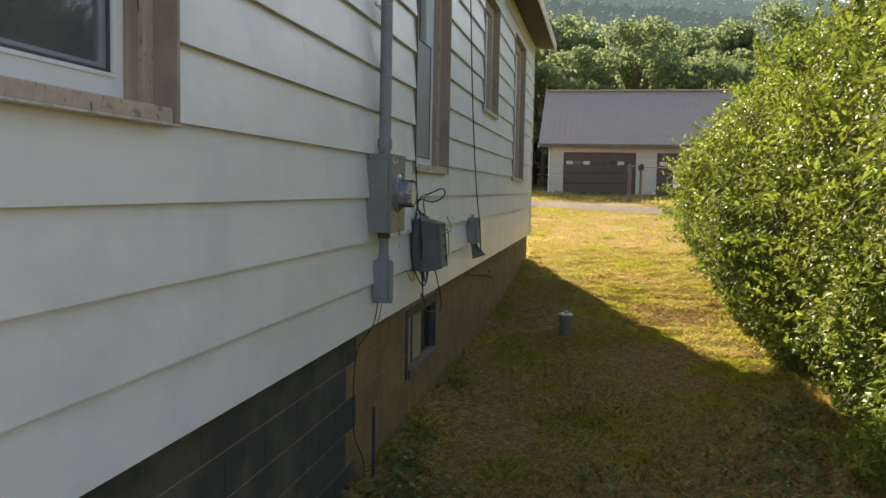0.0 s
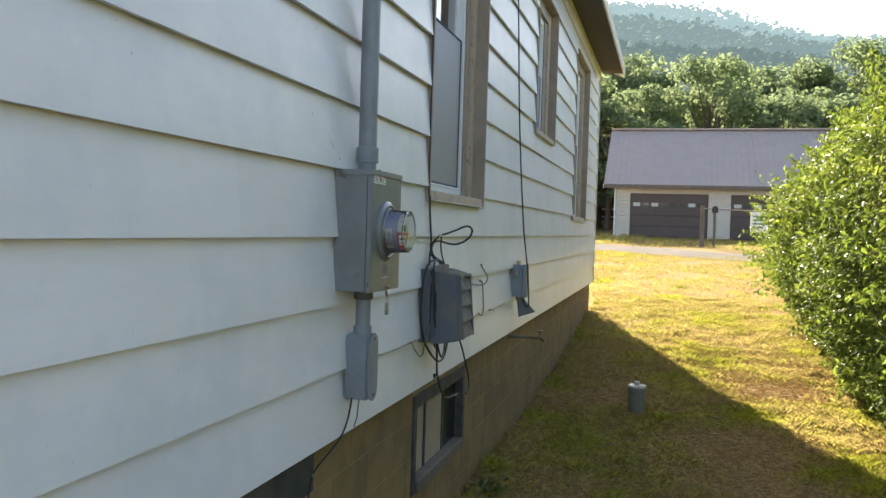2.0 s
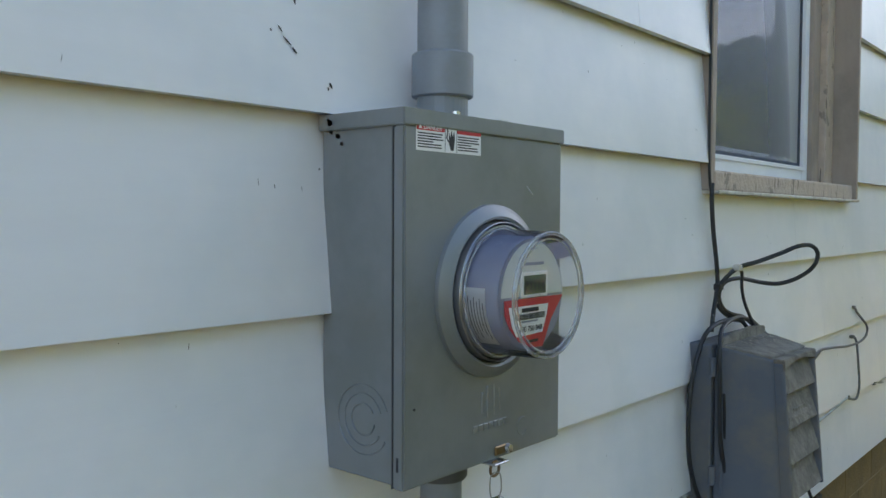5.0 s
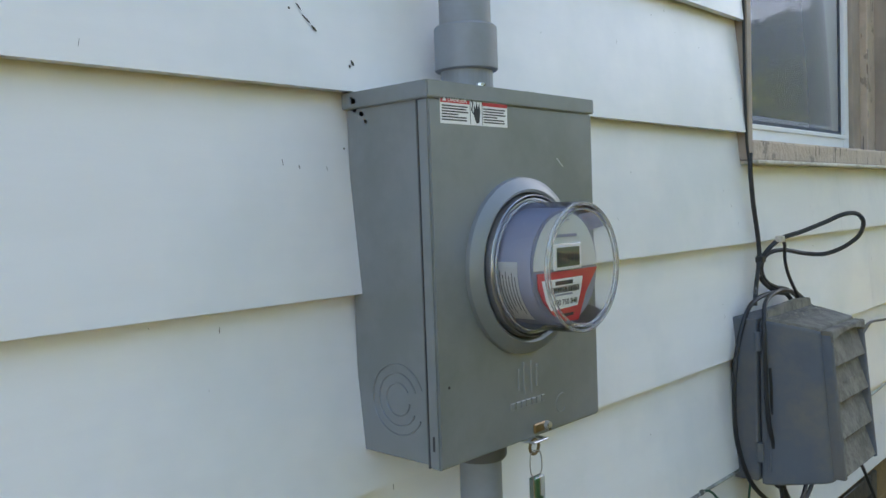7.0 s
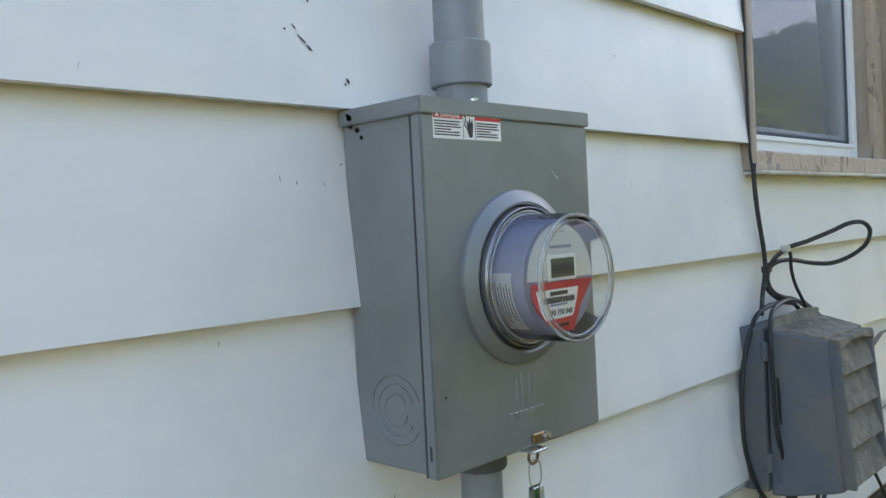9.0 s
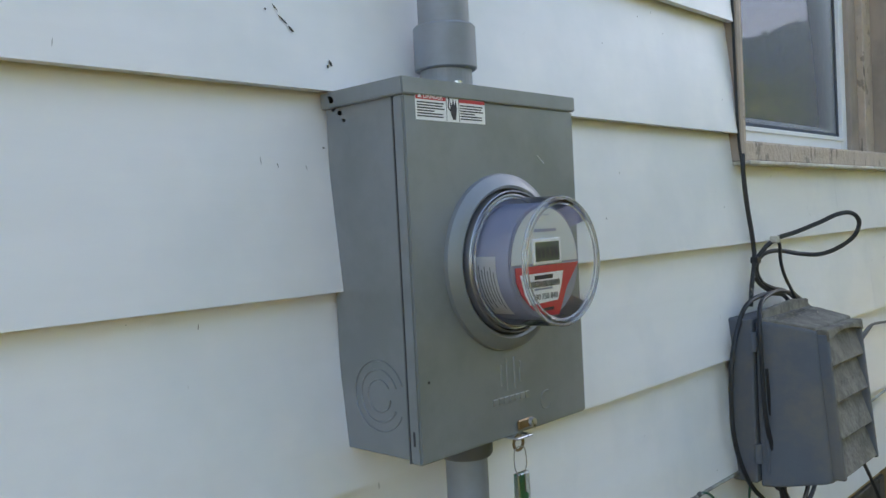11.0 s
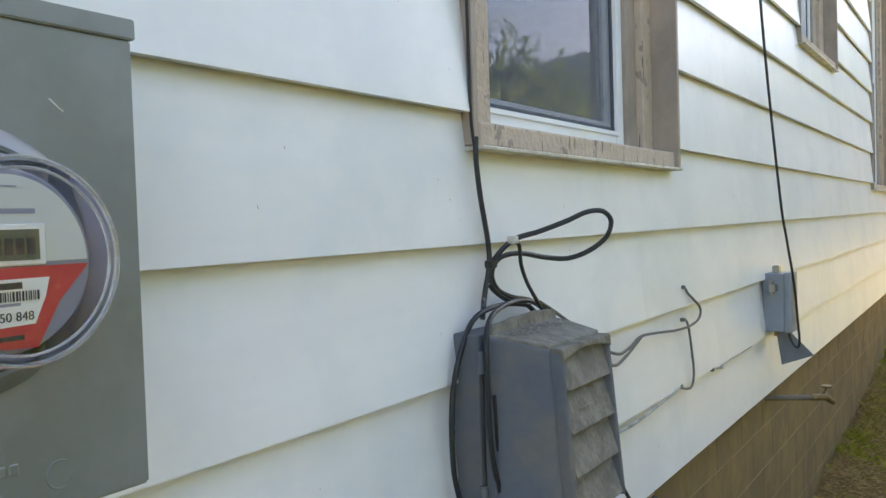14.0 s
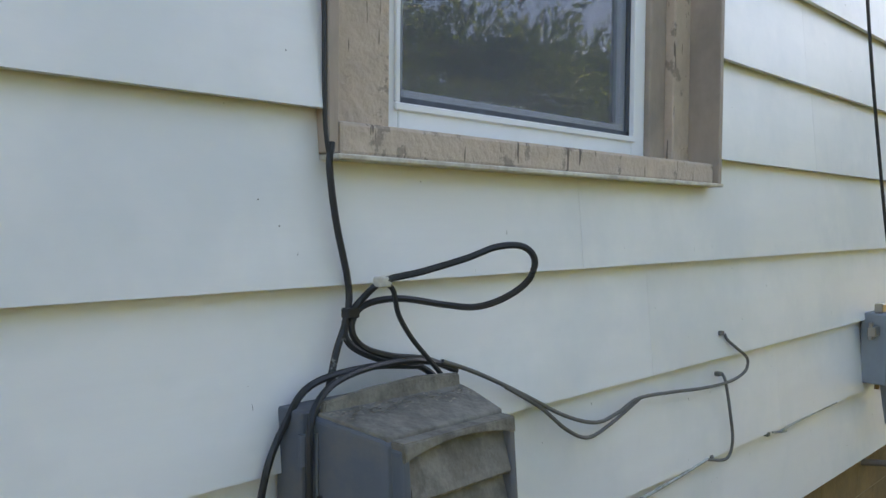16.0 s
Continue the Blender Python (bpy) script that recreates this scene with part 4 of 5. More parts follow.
part("case", box(BD + 0.006, BD + 0.016, 0.155, 0.180, 1.169, 1.218, 0.0015), M_CLEAR, tag, "clear plastic case")
part("insert", poly_prism([(0.163, 1.2175), (0.171, 1.2175), (0.171, 1.191), (0.179, 1.187), (0.177, 1.177), (0.169, 1.172), (0.163, 1.176)], BD + 0.009, BD + 0.013), M_GREEN, tag, "green plastic insert")

# the meter
MY, MZ = 0.206, 1.5155
M_SEAL = material("dull_steel_ring", (0.4, 0.41, 0.44), 0.32, metal=0.8, spread=0.15, scale=20)
meter = tagged(new("electric_meter"), "round electric meter under a clear dome", "meter")
part("socket_rim", lathe([(BD - 0.002, 0.120), (BD + 0.006, 0.119), (BD + 0.013, 0.111), (BD + 0.016, 0.103), (BD + 0.014, 0.0995), (BD + 0.004, 0.0985)], (0, MY, MZ), "x", 64), M_METAL, meter, "", True)
# black-coloured ring put in for the dark gap round the meter
part("gasket", lathe([(BD + 0.003, 0.099), (BD + 0.008, 0.099), (BD + 0.008, 0.088), (BD + 0.003, 0.088)], (0, MY, MZ), "x", 56), M_INK, meter, "black gap round the base")
part("seal_ring", lathe([(BD + 0.006, 0.0955), (BD + 0.021, 0.0955), (BD + 0.022, 0.0945), (BD + 0.021, 0.0935), (BD + 0.006, 0.0935)], (0, MY, MZ), "x", 64), M_SEAL, meter, "dull steel sealing ring", True)
part("seal_ring", torus((BD + 0.019, MY, MZ), "x", 0.0895, 0.0018, 56, 6), M_SEAL, meter)
part("case", lathe([(BD + 0.004, 0.0), (BD + 0.004, 0.0865), (BD + 0.014, 0.0865), (BD + 0.016, 0.0775), (BD + 0.063, 0.0765), (BD + 0.0665, 0.074), (BD + 0.0665, 0.0)], (0, MY, MZ), "x", 56), M_METERBODY, meter, "pale lilac-grey plastic case", True)
FXX = BD + 0.0675
face = part("face", lathe([(FXX, 0.0), (FXX, 0.0735), (FXX + 0.001, 0.0735), (FXX + 0.0012, 0.0)], (0, MY, MZ), "x", 56), M_METERBODY, meter)
half = [(MY + 0.071 * math.cos(a), MZ - 0.003 + 0.068 * math.sin(a) * 1.08) for a in np.linspace(0.02, math.pi - 0.02, 25)]
part("face_plate", poly_prism(half, FXX + 0.0014, FXX + 0.0022), M_FACE, face, "pale grey upper face plate")
lf = part("lcd_frame", box(FXX + 0.0022, FXX + 0.005, MY - 0.030, MY + 0.032, MZ - 0.004, MZ + 0.030, 0.0012), M_LABEL, face)
part("lcd", box(FXX + 0.0052, FXX + 0.0058, MY - 0.025, MY + 0.026, MZ + 0.0005, MZ + 0.0255), M_LCD, face, "grey-green display")
for k in range(5):
    y = MY - 0.0225 + 0.0094 * k
    part("digit_bar", box(FXX + 0.0059, FXX + 0.0061, y, y + 0.007, MZ + 0.005, MZ + 0.0185), M_INK, face)
part("print_bar", box(FXX + 0.0024, FXX + 0.0028, MY - 0.023, MY + 0.025, MZ + 0.0385, MZ + 0.0425), M_METERBODY, face)
part("print_bar", box(FXX + 0.0024, FXX + 0.0028, MY - 0.012, MY + 0.010, MZ + 0.060, MZ + 0.0612), M_METERBODY, face)
redp = [(MY - 0.066, MZ - 0.005), (MY + 0.071, MZ - 0.005), (MY + 0.042, MZ - 0.036), (MY + 0.022, MZ - 0.072), (MY - 0.006, MZ - 0.0705), (MY - 0.034, MZ - 0.060), (MY - 0.055, MZ - 0.041), (MY - 0.065, MZ - 0.024)]
part("red_plate", poly_prism(redp, FXX + 0.0030, FXX + 0.0040), M_RED, face, "red name plate")
tg = part("number_plate", poly_prism([(MY - 0.058, MZ - 0.0145), (MY + 0.034, MZ - 0.0145), (MY + 0.030, MZ - 0.030), (MY + 0.020, MZ - 0.052), (MY - 0.040, MZ - 0.054), (MY - 0.050, MZ - 0.040)], FXX + 0.0042, FXX + 0.0046), M_LABEL, face, "white number plate")
part("print_bar", box(FXX + 0.0048, FXX + 0.0051, MY - 0.029, MY + 0.010, MZ - 0.0225, MZ - 0.0172), M_INK, tg)
rr = random.Random(4)
y = MY - 0.046
while y < MY + 0.024:
    wd = rr.choice((0.0007, 0.0012, 0.0017))
    part("code_line", box(FXX + 0.0048, FXX + 0.0051, y, y + wd, MZ - 0.0325, MZ - 0.0245), M_INK, tg)
    y += wd + rr.choice((0.0008, 0.0013))
part("print_bar", box(FXX + 0.0048, FXX + 0.0051, MY - 0.030, MY + 0.008, MZ - 0.0362, MZ - 0.0338), M_METERBODY, tg)
lettering("190 750 848", 0.0105, (FXX + 0.0049, MY - 0.034, MZ - 0.0485), FRONT, M_INK, tg)
part("plate_shape", box(FXX + 0.0042, FXX + 0.0046, MY - 0.012, MY + 0.010, MZ - 0.0640, MZ - 0.0600), M_INK, face)
dome = part("dome", lathe([(BD + 0.014, 0.0885), (BD + 0.020, 0.0855), (BD + 0.088, 0.0840), (BD + 0.096, 0.0825), (BD + 0.099, 0.0790), (BD + 0.0985, 0.0765), (BD + 0.0955, 0.0735), (BD + 0.0955, 0.0)], (0, MY, MZ), "x", 64), M_DOME, meter, "clear polycarbonate dome", True)
dome.visible_shadow = False
# clear rim's bright edge highlights put into a whitish base colour
M_RIM = material("whitened_dome_edge", (0.8, 0.82, 0.84), 0.15, spread=0.05, scale=30)
M_RIM.node_tree.nodes["Principled BSDF"].inputs["Transmission Weight"].default_value = 0.75
for R, r0, x in ((0.0818, 0.0024, 0.0965), (0.0742, 0.0013, 0.0962), (0.0862, 0.0016, 0.022)):
    rim = part("dome_rim", torus((BD + x, MY, MZ), "x", R, r0, 72, 8), M_RIM, meter, "clear moulded rim", True)
    rim.visible_shadow = False
# the sticker wrapped round the case, with its lines of print
def wrap(x0, x1, a0, a1, r, n=14):
    bm = bmesh.new()
    prev = None
    for k in range(n + 1):
        a = radians(a0 + (a1 - a0) * k / n)
        cur = [bm.verts.new((x, MY + r * math.cos(a), MZ + r * math.sin(a))) for x in (x0, x1)]
        if prev:
            bm.faces.new((prev[0], prev[1], cur[1], cur[0]))
        prev = cur
    bmesh.ops.solidify(bm, geom=bm.faces[:], thickness=0.0003)
    return bm


stk = part("sticker", wrap(BD + 0.017, BD + 0.050, 172, 236, 0.0790), M_LABEL, meter, "white printed sticker")
for k in range(6):
    part("print_bar", wrap(BD + 0.0215 + 0.0047 * k, BD + 0.0226 + 0.0047 * k, 180 + (4 * k) % 7, 229 - (9 * k) % 14, 0.0794), M_INK, stk)

# service pipe above, with coupling and strap
def pipe(name, label):
    return tagged(new(name), label, "conduit")


CX, CY = 0.052, 0.206
p = pipe("service_conduit", "grey plastic electrical conduit rising up the wall")
part("tube", lathe([(1.79, 0.0), (1.79, 0.0365), (4.36, 0.0365), (4.36, 0.0)], (CX, CY, 0), "z", 32), M_PVC, p, "", True)
part("coupling", lathe([(1.788, 0.0), (1.788, 0.042), (1.790, 0.0445), (1.848, 0.0445), (1.851, 0.042), (1.851, 0.0)], (CX, CY, 0), "z", 32), M_PVC, p, "", True)
part("hub", lathe([(1.749, 0.0), (1.749, 0.039), (1.754, 0.039), (1.756, 0.037), (1.792, 0.037), (1.792, 0.0)], (CX, CY, 0), "z", 32), M_PVC, p)
st = part("strap", torus((CX, CY, 2.66), "z", 0.038, 0.003, 28, 6), M_RING, p, "galvanised pipe strap")
part("strap_foot", box(-0.004, 0.004, CY - 0.075, CY - 0.035, 2.648, 2.672, 0.001), M_RING, p)
part("strap_foot", box(-0.004, 0.004, CY + 0.035, CY + 0.07, 2.648, 2.672, 0.001), M_RING, p)
p = pipe("lower_conduit", "short grey plastic conduit with access fitting below the meter")
LY = 0.207
part("locknut", lathe([(1.236, 0.0), (1.236, 0.036), (1.241, 0.039), (1.269, 0.039), (1.269, 0.0)], (CX, LY, 0), "z", 24), M_PVC_DARK, p, "dark threaded fitting", True)
part("tube", lathe([(1.10, 0.0), (1.10, 0.0305), (1.238, 0.0305), (1.238, 0.0)], (CX, LY, 0), "z", 28), M_PVC, p, "", True)
part("collar", lathe([(1.095, 0.0), (1.095, 0.038), (1.128, 0.037), (1.13, 0.033), (1.13, 0.0)], (CX, LY, 0), "z", 28), M_PVC, p, "", True)
bm = poly_prism([(LY - 0.046, 0.845), (LY - 0.038, 0.832), (LY + 0.038, 0.832), (LY + 0.046, 0.845), (LY + 0.046, 1.062), (LY + 0.034, 1.098), (LY - 0.034, 1.098), (LY - 0.046, 1.062)], -0.004, 0.094, 0.006)
fit_body = part("access_body", bm, M_PVC, p, "", True)
cv = []
for k in range(13):
    a = math.pi * k / 12
    cv.append((LY + 0.05 * math.cos(a), 1.052 + 0.05 * math.sin(a)))
for k in range(13):
    a = math.pi + math.pi * k / 12
    cv.append((LY + 0.05 * math.cos(a), 0.876 + 0.05 * math.sin(a)))
lid = part("access_cover", poly_prism(cv, 0.097, 0.105, 0.002), M_PVC, p)
for z in (0.852, 1.078):
    part("screw", lathe([(0.104, 0.005), (0.1075, 0.005), (0.1075, 0.0)], (0, LY, z), "x", 10), M_INK, lid)

# ---- cables ----
M_CABLE = material("black_cable", (0.018, 0.02, 0.024), 0.5, spread=0.25, scale=30, second=(0.3, 0.31, 0.31), second_scale=26, second_amount=0.7, second_at=(0.66, 0.7))
M_CABLE_GREY = material("grey_cable", (0.12, 0.12, 0.115), 0.6, spread=0.25, scale=20)
M_CABLE_PALE = material("painted_over_cable", (0.42, 0.44, 0.42), 0.6, spread=0.1, scale=20, second=(0.12, 0.12, 0.12), second_scale=18, second_amount=0.8)
M_CABLE_GREEN = material("green_earth_wire", (0.02, 0.09, 0.06), 0.5, spread=0.2, scale=20)


def along(p):
    """Place on the wall of a point of the cable plan."""
    x, y, z = p
    if y > 3.0 or y < 0.4:
        return (x, y, z)
    lift = float(np.interp(z, [1.5, 1.66], [1.0, 0.35])) if y < 1.29 else 1.0
    move = float(np.interp(y, [0.5, 1.1, 1.3, 1.5, 1.87, 2.06, 2.41, 2.615], [0.02, 0.035, 0.042, 0.06, 0.10, 0.117, 0.16, 0.147]))
    if 1.44 < y < 1.6 and x > 0.06:
        move = 0.028
    if y > 1.55 and z < 0.97:
        move = 0.14
    if 1.29 < y < 1.6 and z > 1.43:
        z += 0.022 * min(1.0, max(0.0, x - 0.054) / 0.1)
    return (x, y + move * lift, z + float(np.interp(y, [1.3, 1.87, 2.06, 2.5], [0.003, -0.027, -0.03, -0.034])) if z > 0.97 else z)


def cable(label, pts, r, mat, name="cable", steps=6):
    pts = [along(p) for p in pts]
    return tagged(link(name, tube(spline(pts, steps), r, 7), mat, None, "", True), label, "cable", "cables on the wall")


cable("thin black cable tucked beside the window casing", [(0.004, 1.256, 4.2), (0.004, 1.256, 3.0), (0.004, 1.257, 2.2), (0.005, 1.257, 1.8), (0.008, 1.26, 1.70), (0.012, 1.266, 1.675)], 0.0036, M_CABLE)
cable("black cable dropping from the window corner to the box", [(0.010, 1.268, 1.70), (0.012, 1.262, 1.66), (0.012, 1.262, 1.58), (0.014, 1.27, 1.49), (0.016, 1.268, 1.44), (0.018, 1.245, 1.385), (0.02, 1.23, 1.335)], 0.0056, M_CABLE)
cable("black cable bent into a loose loop standing off the wall", [(0.03, 1.47, 1.30), (0.024, 1.41, 1.348), (0.02, 1.33, 1.366), (0.02, 1.27, 1.395), (0.018, 1.262, 1.43), (0.026, 1.281, 1.458), (0.054, 1.303, 1.491), (0.083, 1.355, 1.502), (0.118, 1.415, 1.518), (0.150, 1.475, 1.532),
      (0.170, 1.515, 1.533), (0.180, 1.532, 1.512), (0.170, 1.526, 1.478), (0.138, 1.505, 1.452), (0.10, 1.48, 1.444), (0.065, 1.42, 1.452), (0.04, 1.345, 1.464), (0.024, 1.29, 1.452), (0.018, 1.274, 1.42), (0.02, 1.295, 1.388),
      (0.022, 1.35, 1.37), (0.022, 1.42, 1.36), (0.022, 1.49, 1.335)], 0.0056, M_CABLE)
cable("thin black cable from the loop to the box", [(0.054, 1.303, 1.491), (0.056, 1.322, 1.478), (0.05, 1.338, 1.44), (0.045, 1.37, 1.40), (0.045, 1.41, 1.36), (0.045, 1.44, 1.33)], 0.0042, M_CABLE)
cable("black cable wrapped over the top of the box", [(0.024, 1.48, 1.345), (0.03, 1.40, 1.36), (0.04, 1.32, 1.362), (0.05, 1.24, 1.355), (0.06, 1.19, 1.338), (0.07, 1.160, 1.30), (0.074, 1.155, 1.22), (0.076, 1.158, 1.10),
      (0.08, 1.175, 1.02), (0.085, 1.20, 0.945), (0.085, 1.25, 0.875), (0.08, 1.32, 0.838), (0.07, 1.39, 0.855), (0.06, 1.44, 0.90), (0.05, 1.475, 0.96)], 0.0055, M_CABLE)
cable("black cable hanging behind the box in a loop", [(0.03, 1.40, 1.352), (0.03, 1.30, 1.358), (0.03, 1.19, 1.345), (0.022, 1.15, 1.29), (0.02, 1.12, 1.22), (0.018, 1.112, 1.13), (0.02, 1.12, 1.03), (0.03, 1.16, 0.935), (0.045, 1.24, 0.86),
      (0.05, 1.34, 0.812), (0.05, 1.43, 0.806), (0.05, 1.49, 0.838), (0.05, 1.53, 0.90), (0.05, 1.545, 0.955)], 0.0056, M_CABLE)
cable("thin black patch cable hanging below the box", [(0.076, 1.172, 1.20), (0.08, 1.178, 1.08), (0.083, 1.195, 0.96), (0.08, 1.225, 0.88), (0.075, 1.245, 0.80), (0.07, 1.27, 0.745)], 0.005, M_CABLE)
cable("short black cable looped under the box", [(0.05, 1.235, 0.965), (0.06, 1.225, 0.925), (0.065, 1.25, 0.90), (0.065, 1.285, 0.915), (0.06, 1.30, 0.96)], 0.006, M_CABLE)
plug = tagged(new("patch_plug"), "clear plug at the end of a hanging cable", "plug")
part("boot", tube([(0.07, 1.262, 0.762), (0.069, 1.272, 0.742)], 0.007, 8), M_BLACK, plug)
part("shell", box(0.062, 0.074, 1.268, 1.282, 0.717, 0.742, 0.001), M_CLEAR, plug, "clear plastic shell")
cable("black cable hanging from the box past the cellar window", [(0.05, 1.60, 0.96), (0.055, 1.68, 0.90), (0.06, 1.76, 0.82), (0.06, 1.84, 0.74), (0.065, 1.90, 0.66), (0.07, 1.93, 0.585), (0.075, 1.90, 0.545), (0.08, 1.82, 0.53)], 0.0052, M_CABLE)
cable("black cable end curling below the siding", [(0.05, 1.30, 0.96), (0.06, 1.29, 0.86), (0.065, 1.30, 0.74), (0.07, 1.36, 0.65), (0.075, 1.48, 0.59), (0.08, 1.60, 0.57)], 0.0052, M_CABLE)
cable("grey cable sagging across the siding to a hook", [(0.03, 1.45, 1.355), (0.02, 1.53, 1.33), (0.016, 1.61, 1.298), (0.016, 1.69, 1.262), (0.016, 1.80, 1.212), (0.016, 1.90, 1.185), (0.016, 1.98, 1.193), (0.016, 2.06, 1.213), (0.014, 2.20, 1.205),
      (0.014, 2.35, 1.192), (0.016, 2.50, 1.190), (0.018, 2.60, 1.205), (0.018, 2.615, 1.24), (0.014, 2.55, 1.275), (0.008, 2.50, 1.302), (0.004, 2.49, 1.318)], 0.0042, M_CABLE_GREY)
cable("grey cable strand drooping beside another", [(0.016, 1.62, 1.292), (0.016, 1.72, 1.24), (0.016, 1.80, 1.185), (0.016, 1.87, 1.158), (0.016, 1.95, 1.172), (0.016, 2.06, 1.21)], 0.0042, M_CABLE_GREY)
cable("grey cable dropping to run along the siding lap", [(0.004, 2.475, 1.215), (0.014, 2.48, 1.19), (0.014, 2.515, 1.10), (0.014, 2.535, 1.02), (0.012, 2.50, 0.978), (0.006, 2.41, 0.962)], 0.0042, M_CABLE_GREY)
cable("cable painted over along the siding lap", [(0.006, 2.41, 0.962), (0.005, 2.2, 0.945), (0.005, 2.0, 0.935), (0.005, 1.8, 0.94), (0.005, 1.5, 0.95), (0.005, 1.0, 0.953), (0.006, 0.75, 0.951), (0.004, 0.5, 0.957), (0.004, 0.26, 0.949)], 0.0042, M_CABLE_PALE)
cable("painted-over cable along the siding lap", [(0.004, 2.85, 0.953), (0.006, 2.95, 0.94), (0.006, 3.05, 0.948), (0.004, 3.3, 0.955), (0.004, 3.55, 0.957)], 0.0035, M_CABLE_PALE)
cable("thin green earth wire bent on the siding", [(0.002, 0.96, 0.955), (0.010, 1.0, 0.948), (0.014, 1.06, 0.90), (0.016, 1.13, 0.866), (0.016, 1.18, 0.875), (0.02, 1.19, 0.93), (0.03, 1.20, 0.975)], 0.0028, M_CABLE_GREEN)
cable("black drop cable coming down to a small grey box", [(0.05, 3.15, 4.27), (0.06, 3.38, 3.3), (0.08, 3.51, 2.35), (0.10, 3.70, 1.62), (0.11, 3.79, 1.4), (0.124, 3.86, 1.2), (0.13, 3.90, 1.02), (0.13, 3.93, 0.93), (0.115, 3.95, 0.90), (0.09, 3.95, 0.93), (0.08, 3.94, 0.98)], 0.0058, M_CABLE)
cable("thin dark wire hanging from the conduit fitting", [(0.03, 0.165, 0.84), (0.026, 0.162, 0.80), (0.022, 0.14, 0.745), (0.02, 0.085, 0.70), (0.006, 0.0, 0.655), (-0.02, -0.075, 0.60), (-0.035, -0.085, 0.52), (-0.04, -0.10, 0.40), (-0.038, -0.11, 0.22), (-0.03, -0.10, 0.05), (0.01, -0.06, -0.08), (0.02, -0.05, -0.2)], 0.0038, M_CABLE)
cable("thin dark wire end below the conduit fitting", [(0.04, 0.23, 0.84), (0.03, 0.24, 0.79), (0.02, 0.255, 0.74), (0.01, 0.25, 0.70)], 0.0022, M_CABLE)
for x, y, z in (along((0.054, 1.303, 1.491)), along((0.018, 1.272, 1.443))):
    tagged(link("cable_tie", box(x - 0.009, x + 0.009, y - 0.012, y + 0.012, z - 0.008, z + 0.008, 0.002), M_DRIP if y > 1.33 else M_BLACK), "small tie gripping the cable loop" if y > 1.33 else "black tie round the cables", "cable tie", "cable ties")
for y, z in ((2.624, 1.289), (2.615, 1.180), (2.575, 0.962), (2.95, 0.955), (0.995, 0.955)):
    tagged(link("cable_clip", box(-0.006, 0.010, y - 0.008, y + 0.008, z - 0.006, z + 0.006, 0.002), M_CABLE_GREY), "small grey clip nailed to the siding", "cable clip", "cable clips")

# ---- telephone box ----
M_TEL = material("weathered_grey_plastic", (0.10, 0.116, 0.142), 0.65, spread=0.1, scale=6, bump=0.1, bump_scale=50, second=(0.17, 0.155, 0.13), second_scale=5, second_amount=0.7)
M_TEL_DIRTY = material("lichened_grey_plastic", (0.165, 0.15, 0.125), 0.85, spread=0.25, scale=25, bump=0.5, bump_scale=80, second=(0.26, 0.245, 0.205), second_scale=22, second_amount=0.8)


def loft(sections, bevel=0.0):
    """A closed body through rectangles: (x, y0, y1, z0, z1)."""
    bm = bmesh.new()
    rings = [[bm.verts.new(v) for v in ((x, a, c), (x, b, c), (x, b, d), (x, a, d))] for x, a, b, c, d in sections]
    for p, q in zip(rings, rings[1:]):
        for k in range(4):
            bm.faces.new((p[k], p[(k + 1) % 4], q[(k + 1) % 4], q[k]))
    bm.faces.new(rings[0])
    bm.faces.new(rings[-1])
    bmesh.ops.recalc_face_normals(bm, faces=bm.faces)
    if bevel:
        bmesh.ops.bevel(bm, geom=bm.edges[:], offset=bevel, segments=3, affect="EDGES", profile=0.6)
    return bm


tel = tagged(new("telephone_box"), "weathered grey plastic telephone junction box with louvred cover", "junction box")
part("base", loft([(-0.008, 1.165, 1.482, 0.935, 1.318), (0.052, 1.165, 1.482, 0.935, 1.318)], 0.006), M_TEL, tel)
part("back_ear", poly_prism([(1.19, 1.30), (1.47, 1.30), (1.466, 1.335), (1.38, 1.342), (1.28, 1.338), (1.195, 1.33)], 0.056, 0.066, 0.002), M_TEL_DIRTY, tel)
shell = part("cover", loft([(0.055, 1.175, 1.478, 0.925, 1.312), (0.085, 1.182, 1.472, 0.928, 1.308), (0.158, 1.207, 1.452, 0.945, 1.292), (0.166, 1.214, 1.446, 0.950, 1.286)], 0.007), M_TEL, tel)
part("hood", loft([(0.060, 1.185, 1.474, 1.306, 1.3165), (0.090, 1.19, 1.468, 1.298, 1.3125), (0.162, 1.215, 1.448, 1.284, 1.2965)], 0.004), M_TEL_DIRTY, tel, "lichen-crusted hood")
LN = 4
f0, f1 = 0.960, 1.288
for k in range(LN):
    z0 = f0 + (f1 - f0) * k / LN
    z1 = f0 + (f1 - f0) * (k + 1) / LN - 0.004
    bm = bmesh.new()
    ya, yb = 1.233, 1.433
    vs = [bm.verts.new(v) for y in (ya, yb) for v in ((0.163, y, z0), (0.181, y, z0), (0.1835, y, z0 + 0.004), (0.168, y, z1), (0.163, y, z1))]
    bm.faces.new(vs[:5])
    bm.faces.new(vs[5:])
    for j in range(5):
        bm.faces.new((vs[j], vs[(j + 1) % 5], vs[5 + (j + 1) % 5], vs[5 + j]))
    bmesh.ops.recalc_face_normals(bm, faces=bm.faces)
    part("louvre", bm, M_TEL_DIRTY, shell)
for a, b in ((1.216, 1.231), (1.435, 1.447)):
    part("cover_rib", box(0.162, 0.184, a, b, 0.955, 1.282, 0.004, 2), M_TEL, shell)
arch = [(1.2175, 1.264), (1.245, 1.272), (1.29, 1.279), (1.33, 1.281), (1.37, 1.279), (1.42, 1.272), (1.4455, 1.264), (1.4455, 1.291), (1.2175, 1.291)]
